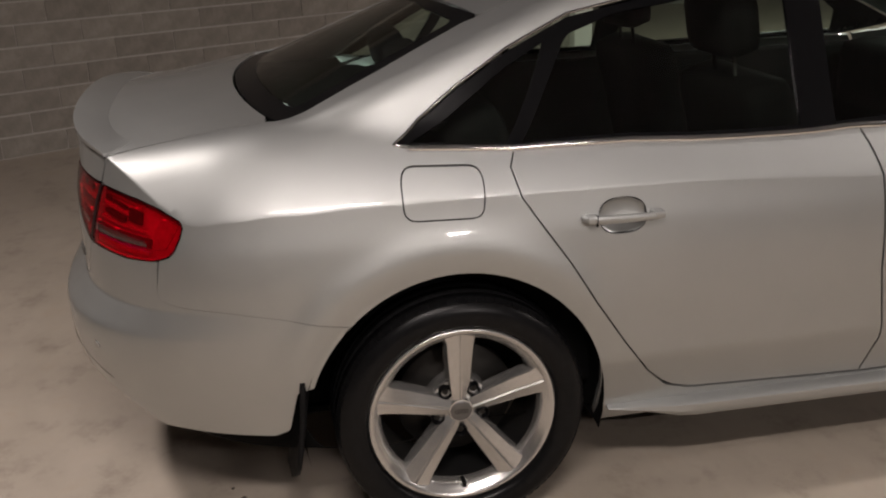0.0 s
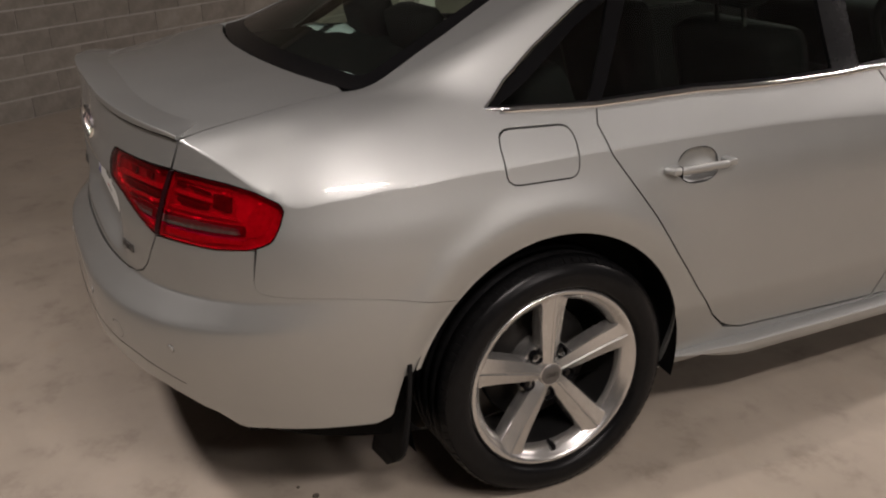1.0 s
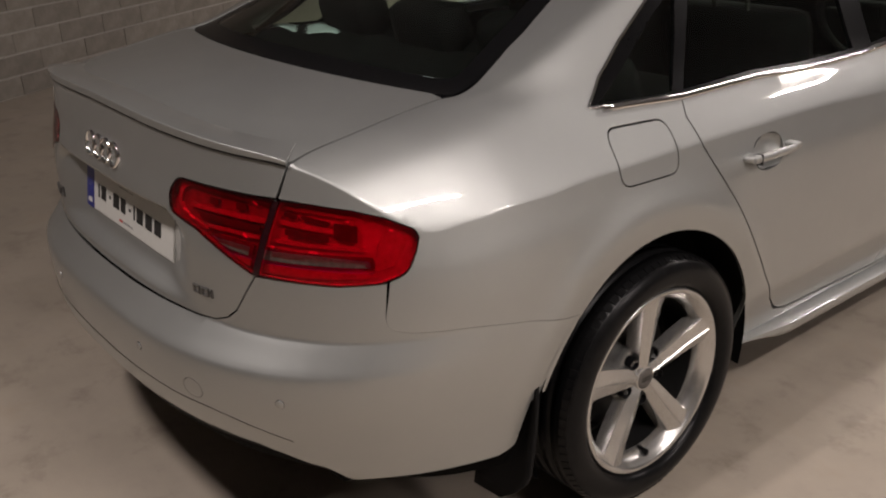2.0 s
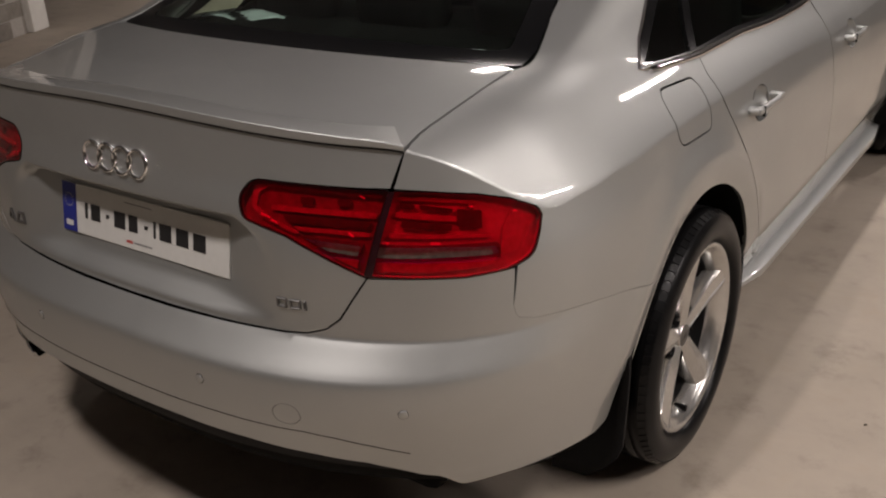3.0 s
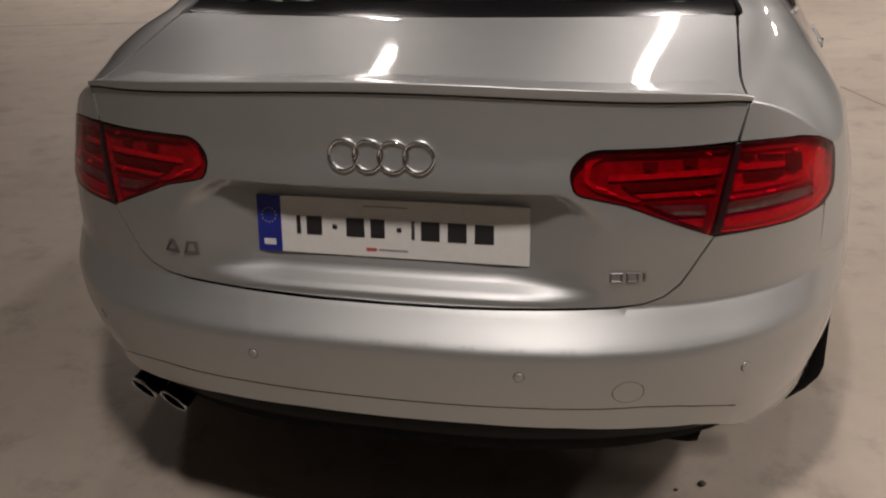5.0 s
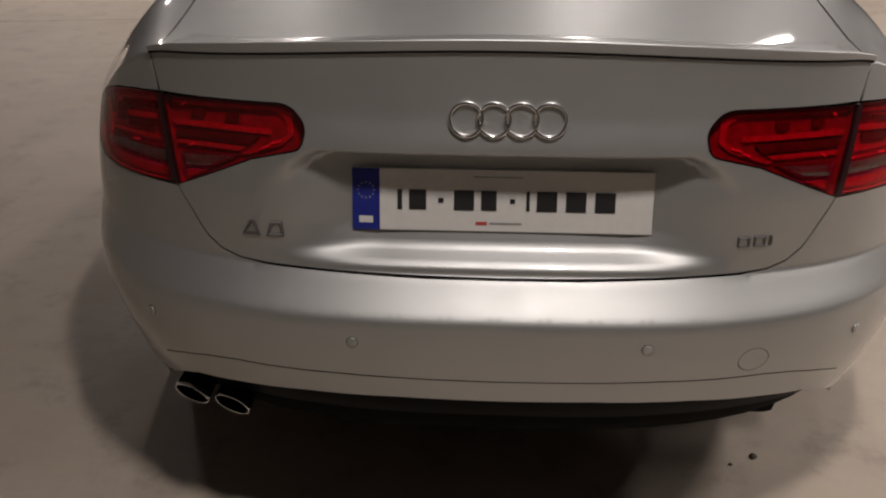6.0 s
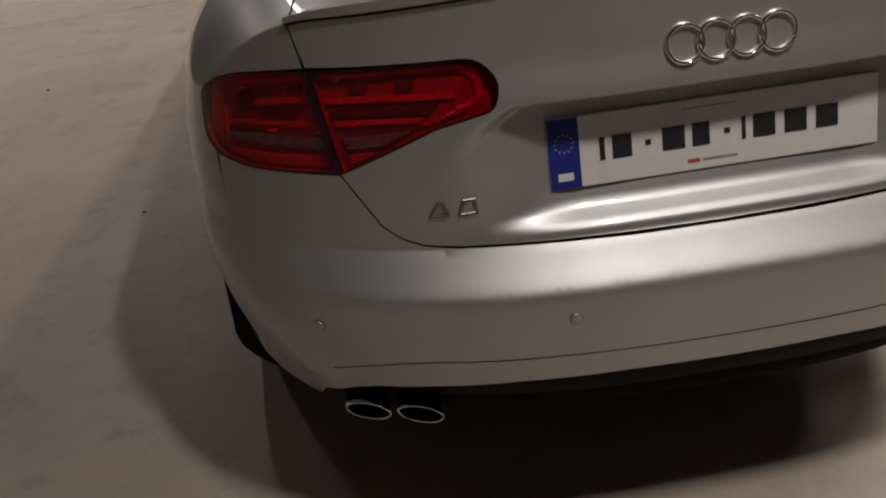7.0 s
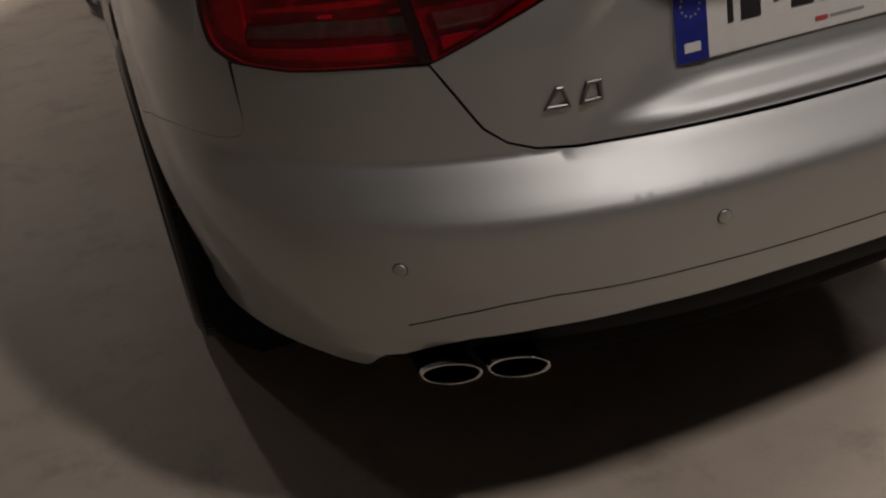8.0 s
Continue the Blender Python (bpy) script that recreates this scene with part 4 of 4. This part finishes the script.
def build_wheel(m):
    rim_bm = bmesh.new()
    lathe(rim_bm, [(.206, .040), (.2085, .058), (.2165, .0705), (.2225, .0755), (.2275, .080), (.2335, .0875), (.2400, .0885), (.2440, .0850), (.2450, .076)], 72)
    wheel = part("wheel", rim_bm, ALLOY, car, "five-spoke silver alloy wheel with a low-profile tyre")
    wheel.matrix_basis = m
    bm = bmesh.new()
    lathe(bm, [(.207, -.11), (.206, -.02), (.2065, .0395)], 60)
    part("barrel", bm, BARREL, wheel, "inside of the rim, shade put into its dark colour")
    bm = bmesh.new()
    prof = [(.235, -.115), (.262, -.124), (.295, -.121), (.315, -.108), (.3235, -.09)]
    for i, x in enumerate((-.062, -.022, .022, .062)):
        prof += [(.3262, x - .016), (.3265, x - .006), (.319, x - .004), (.319, x + .004), (.3265, x + .006)]
    prof += [(.3235, .09), (.315, .106), (.309, .110), (.300, .1165), (.286, .1205), (.270, .1205), (.258, .1165), (.252, .110), (.2485, .104), (.246, .095), (.2445, .08)]
    lathe(bm, [(r, x - .018) for r, x in prof], 96)
    bmesh.ops.recalc_face_normals(bm, faces=bm.faces)
    part("tyre", bm, RUBBER, wheel, "black low-profile tyre")
    bm = bmesh.new()
    for i in range(84):
        box(bm, (-.009, -.0085, -.003), (.009, .0085, .0022), 0, Euler((2 * math.pi * i / 84, 0, 0)).to_matrix().to_4x4() @ pose(.0805, 0, .3185, 0, 28, 0))
    tagged(part("tread", bm, RUBBER, wheel, smooth=False), kind="stuff")
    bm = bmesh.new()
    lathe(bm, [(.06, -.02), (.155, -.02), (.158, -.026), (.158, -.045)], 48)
    part("brake_disc", bm, STEEL, wheel, "dull steel brake disc, darkened as in shade")
    for k in range(SPOKES):
        bm = bmesh.new()
        rows = []
        for r in np.linspace(.030, .232, 15):
            u = (r - .030) / .202
            w = .0215 + .0185 * u ** .8 + .010 * max(0, u - .85) / .15
            x = .050 + .020 * u ** .8 + .016 * max(0, u - .6)
            rows.append([bm.verts.new(v) for v in ((x - .040, -w * 1.12, r), (x - .010, -w * 1.05, r), (x - .001, -w * .93, r), (x + .0062 - .002 * u, -.0045, r), (x + .0040 - .002 * u, -.0008, r), (x + .0068 - .002 * u, .0030, r),
                                                   (x - .006, w * .93, r), (x - .015, w * 1.05, r), (x - .040, w * 1.12, r))])
        for a, b in zip(rows, rows[1:]):
            for j in range(8):
                bm.faces.new((a[j], a[j + 1], b[j + 1], b[j]))
        bm.faces.new(rows[0]), bm.faces.new(rows[-1])
        bmesh.ops.transform(bm, matrix=Euler((2 * math.pi * k / SPOKES, 0, 0)).to_matrix().to_4x4(), verts=bm.verts)
        bmesh.ops.recalc_face_normals(bm, faces=bm.faces)
        sharp(part("spoke", bm, ALLOY, wheel), 28)
    bm = bmesh.new()
    lathe(bm, [(0, .0585), (.022, .0580), (.031, .0560), (.0335, .052), (.0345, .046), (.050, .040), (.080, .030), (.084, .02), (.084, -.03)], 40)
    bmesh.ops.recalc_face_normals(bm, faces=bm.faces)
    sharp(part("hub", bm, ALLOY, wheel), 40)
    bm = bmesh.new()
    lathe(bm, [(0, .0598), (.020, .0594), (.0275, .0580), (.0285, .0565)], 32)
    bmesh.ops.recalc_face_normals(bm, faces=bm.faces)
    part("hub_cap", bm, CAP, wheel, "dull grey hub cap")
    bm = bmesh.new()
    for cy in (-.012, -.004, .004, .012):
        loops = []
        for a in np.linspace(0, 2 * math.pi, 16, endpoint=False):
            loops.append([bm.verts.new((.0603, cy + .0055 * f * math.cos(a), .0055 * f * math.sin(a))) for f in (.8, 1.1)])
        for i in range(16):
            bm.faces.new((loops[i][0], loops[(i + 1) % 16][0], loops[(i + 1) % 16][1], loops[i][1]))
    part("cap_mark", bm, STEEL, wheel)
    for k in range(SPOKES):
        a = 2 * math.pi * (k + .5) / SPOKES
        c = Vector((0, -.063 * math.sin(a), .063 * math.cos(a)))
        bm = bmesh.new()
        lathe(bm, [(.0175, .024), (.0165, .050), (.0150, .0515), (.0135, .049), (.0130, .026), (0, .026)], 18)
        bmesh.ops.transform(bm, matrix=Matrix.Translation(c), verts=bm.verts)
        part("bolt_hole", bm, GLOSS, wheel)
        bm = bmesh.new()
        lathe(bm, [(0, .042), (.0075, .042), (.0088, .040), (.0088, .026)], 6)
        bmesh.ops.transform(bm, matrix=Matrix.Translation(c), verts=bm.verts)
        sharp(part("wheel_bolt", bm, STEEL, wheel), 30)
    bm = bmesh.new()
    box(bm, (.045, -.006, -.218), (.078, .006, -.203), .003)
    part("valve", bm, TRIM, wheel, "black valve cap")
    return wheel


right_wheel = build_wheel(pose(.794, .011, .328))
for x, y, turn in ((.790, WHEELBASE, 16), (-.794, .011, 180), (-.790, WHEELBASE, 196)):      # the front pair is steered
    made = copy_thing(right_wheel, pose(x, y, .328, 38, 0, turn))
    made.parent = car

# ---- cabin ----
bm = bmesh.new()
box(bm, (-.70, .0, .30), (.70, 2.6, .40), .02)
part("cabin_floor", bm, CABIN, car, "dark cabin floor")
for sign in (1, -1):
    bm = bmesh.new()
    box(bm, (min(sign * .70, sign * .74), .0, .30), (max(sign * .70, sign * .74), 2.4, .955), .02)
    part("door_card", bm, CABIN, car, "dark door lining")


def cushion(bm, size, m, bevel=.05):
    box(bm, [-c / 2 for c in size], [c / 2 for c in size], bevel, m)


bm = bmesh.new()
cushion(bm, (1.3, .50, .22), pose(0, .55, .50, 8), .06)
cushion(bm, (1.3, .18, .62), pose(0, .20, .76, 20), .06)
bench = part("rear_seat", bm, LEATHER, car, "dark rear bench seat")
for x in (-.38, 0, .38):
    bm = bmesh.new()
    cushion(bm, (.27, .11, .17), pose(x, .05, 1.07, 14), .045)
    part("headrest", bm, LEATHER, bench, "dark headrest")
for x in (-.37, .37):
    bm = bmesh.new()
    cushion(bm, (.50, .52, .18), pose(x, 1.45, .50, 6), .06)
    cushion(bm, (.48, .16, .60), pose(x, 1.03, .775, 15), .06)
    seat = part("front_seat", bm, LEATHER, car, "dark front seat")
    bm = bmesh.new()
    cushion(bm, (.28, .12, .19), pose(x, .915, 1.215, 10), .05)
    part("headrest", bm, LEATHER, seat, "dark headrest")
    for dx in (-.06, .06):
        bm = bmesh.new()
        tube(bm, [(x + dx, .945, 1.04), (x + dx, .92, 1.18)], .007, 8)
        part("headrest_post", bm, STEEL, seat)
bm = bmesh.new()
box(bm, (-.60, -.42, 1.005), (.60, .06, 1.03), .008)
part("parcel_shelf", bm, CABIN, car, "dark parcel shelf under the rear window")
bm = bmesh.new()
box(bm, (-.68, 2.02, .70), (.68, 2.55, .98), .06)
part("dashboard", bm, CABIN, car, "dark dashboard")
bm = bmesh.new()
ring = [(.37 + .185 * math.cos(a), 1.80 - .06 * math.sin(a), .93 + .175 * math.sin(a)) for a in np.linspace(0, 2 * math.pi, 32, endpoint=False)]
tube(bm, ring, .016, 8, closed=True)
box(bm, (.30, 1.80, .87), (.44, 1.86, .98), .02)
box(bm, (.20, 1.81, .915), (.54, 1.84, .945), .01)
part("steering_wheel", bm, LEATHER, car, "dark steering wheel")
bm = bmesh.new()
box(bm, (-.50, .62, 1.372), (.50, 1.65, 1.380), .002)
part("headlining", bm, CABIN, car, "dark roof lining")

# leaflets lying on the shelf
bm = bmesh.new()
n = 7
grid = [[bm.verts.new((-.60 + .24 * i / (n - 1), -.13 + .12 * j / (n - 1) + .04 * i / (n - 1), 1.034 + .008 * math.sin(i * 1.3 + j * .8))) for j in range(n)] for i in range(n)]
for i in range(n - 1):
    for j in range(n - 1):
        bm.faces.new((grid[i][j], grid[i + 1][j], grid[i + 1][j + 1], grid[i][j + 1]))
leaf = link_mesh("leaflet", bm, PAPER)
leaf.modifiers.new("thickness", "SOLIDIFY").thickness = .0015
tagged(leaf, "pale crumpled leaflet lying on the parcel shelf", "paper")


# ---- the garage ----
WALL_AT, WALL_TURN = Vector((-4.86, 0, 0)), math.degrees(math.atan2(0.5, 1.0))   # a block wall, askew to the car
wall_m = Matrix.Translation(WALL_AT) @ pose(0, 0, 0, 0, 0, WALL_TURN)            # its y runs along it, its x into the room
bm = bmesh.new()
box(bm, (-11, -9, -.2), (9, 13, 0))
tagged(link_mesh("floor", bm, FLOOR, smooth=False), "bare pale concrete floor with stains and scuffs", "floor", kind="structure")
bm = bmesh.new()
box(bm, (-11, -9, CEILING), (9, 13, CEILING + .2))
tagged(link_mesh("ceiling", bm, CEIL, smooth=False), "grey concrete ceiling", "ceiling", kind="structure")
for name, lo, hi in (("wall_south", (-11.2, -9.2, 0), (9, -9, CEILING)), ("wall_north", (-11, 13, 0), (9.2, 13.2, CEILING)), ("wall_east", (9, -9.2, 0), (9.2, 13, CEILING)), ("wall_far", (-11.2, -9, 0), (-11, 13.2, CEILING))):
    bm = bmesh.new()
    box(bm, lo, hi)
    tagged(link_mesh(name, bm, GREY_WALL, smooth=False), "plain grey plastered wall", "wall", kind="structure")

# saw-cut joints in the floor
JOINTS = [[(-6.2, 3.68), (-4.87, 3.86), (-3.26, 4.08), (-1.6, 4.31)], [(.72, 4.06), (1.06, 3.38), (1.48, 2.54), (2.05, 1.40)]]
for k, line in enumerate(JOINTS):
    bm = bmesh.new()
    pts = rounded(line, closed=False, step=.06)
    rng = random.Random(k)
    left, right = [], []
    for i, q in enumerate(pts):
        d = pts[min(i + 1, len(pts) - 1)] - pts[max(i - 1, 0)]
        d = np.array([-d[1], d[0]]) / (np.linalg.norm(d) + 1e-9)
        w = rng.uniform(.0025, .005)
        q = q + d * rng.uniform(-1, 1) * .001
        left.append(bm.verts.new((*(q + d * w), .0012))), right.append(bm.verts.new((*(q - d * w), .0012)))
    for i in range(len(pts) - 1):
        bm.faces.new((left[i], right[i], right[i + 1], left[i + 1]))
    bmesh.ops.recalc_face_normals(bm, faces=bm.faces)
    tagged(link_mesh("floor_joint", bm, JOINT_DARK), "dark thin joint in the concrete floor", "floor joint", kind="structure")
for gx, gy, size in ((.62, -.57, .009), (.56, -.60, .005), (-1.35, .9, .006), (-2.1, 2.6, .008), (1.25, .35, .005), (-.2, -1.9, .004)):
    bm = bmesh.new()
    bmesh.ops.create_icosphere(bm, subdivisions=2, radius=size)
    for v in bm.verts:
        v.co *= 1 + .35 * noise.noise(v.co * 120 + Vector((gx, gy, 0)) * 9)
        v.co.z = v.co.z * .6 + size * .45
    pebble = tagged(link_mesh("grit", bm, JOINT_DARK), "small dark crumb of grit on the floor", "grit", "grit on the floor")
    pebble.location = (gx, gy, 0)

COURSE, LENGTH, JOINT = .148, .440, .012
wall_end = 3.12
bm = bmesh.new()
box(bm, (-.20, -6.8, 0), (-.006, wall_end, CEILING))
block_wall = tagged(link_mesh("wall_west", bm, MORTAR, smooth=False), "grey concrete block wall with pale mortar joints", "wall", kind="structure")
block_wall.matrix_world = wall_m
bm = bmesh.new()
box(bm, (-.24, wall_end, 0), (.06, wall_end + .26, CEILING), .012)
post = tagged(link_mesh("column", bm, WHITE), "white painted column at the end of the block wall", "column", kind="structure")
post.matrix_world = wall_m


def fixture(x, y, length):
    bm = bmesh.new()
    box(bm, (-.075, -length / 2 - .05, CEILING - .075), (.075, length / 2 + .05, CEILING - .002), .012)
    lamp = tagged(link_mesh("ceiling_light", bm, WHITE), "slim white fluorescent batten on the ceiling, real lamp or added fill", "light", "ceiling lights")
    bm = bmesh.new()
    tube(bm, [(-.03, -length / 2, CEILING - .095), (-.03, length / 2, CEILING - .095)], .014, 10)
    part("tube", bm, TUBE_GLOW, lamp, "glowing fluorescent tube")
    bm = bmesh.new()
    tube(bm, [(.03, -length / 2, CEILING - .095), (.03, length / 2, CEILING - .095)], .014, 10)
    part("tube", bm, TUBE_GLOW, lamp, "glowing fluorescent tube")
    lamp.matrix_basis = pose(x, y, 0)
    return lamp


first = fixture(*LAMPS[0][:2], 1.25)
# the last batten only houses the added fill for the far wall and floor
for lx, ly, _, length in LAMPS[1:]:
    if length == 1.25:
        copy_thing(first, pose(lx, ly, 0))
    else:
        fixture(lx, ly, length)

# the wall's blocks: single ones where the wall is seen, the rest joined
rnd = random.Random(5)
low, high = JOINT / 2, COURSE - JOINT / 2
bm = bmesh.new()
box(bm, (-.012, JOINT / 5, low), (.0, LENGTH - JOINT / 5, high), .003)
block_mesh = bpy.data.meshes.new("block")
bm.to_mesh(block_mesh)
bm.free()
block_mesh.materials.append(BLOCK)
rest = bmesh.new()
for row in range(int(CEILING / COURSE)):
    y = -6.8 + (LENGTH / 2 if row % 2 else 0)
    while y + LENGTH < wall_end + .01:
        if -3.4 < y and row < 11:
            ob = new("block", block_mesh)
            ob.parent = block_wall
            ob.matrix_basis = pose(rnd.uniform(-.002, .003), y, row * COURSE, 0, rnd.uniform(-.5, .5), rnd.uniform(-.3, .3))
        else:
            box(rest, (-.012, y + JOINT / 2, row * COURSE + low), (.0, y + LENGTH - JOINT / 2, row * COURSE + high))
        y += LENGTH
tagged(link_mesh("block_courses", rest, BLOCK, block_wall, smooth=False), kind="stuff")
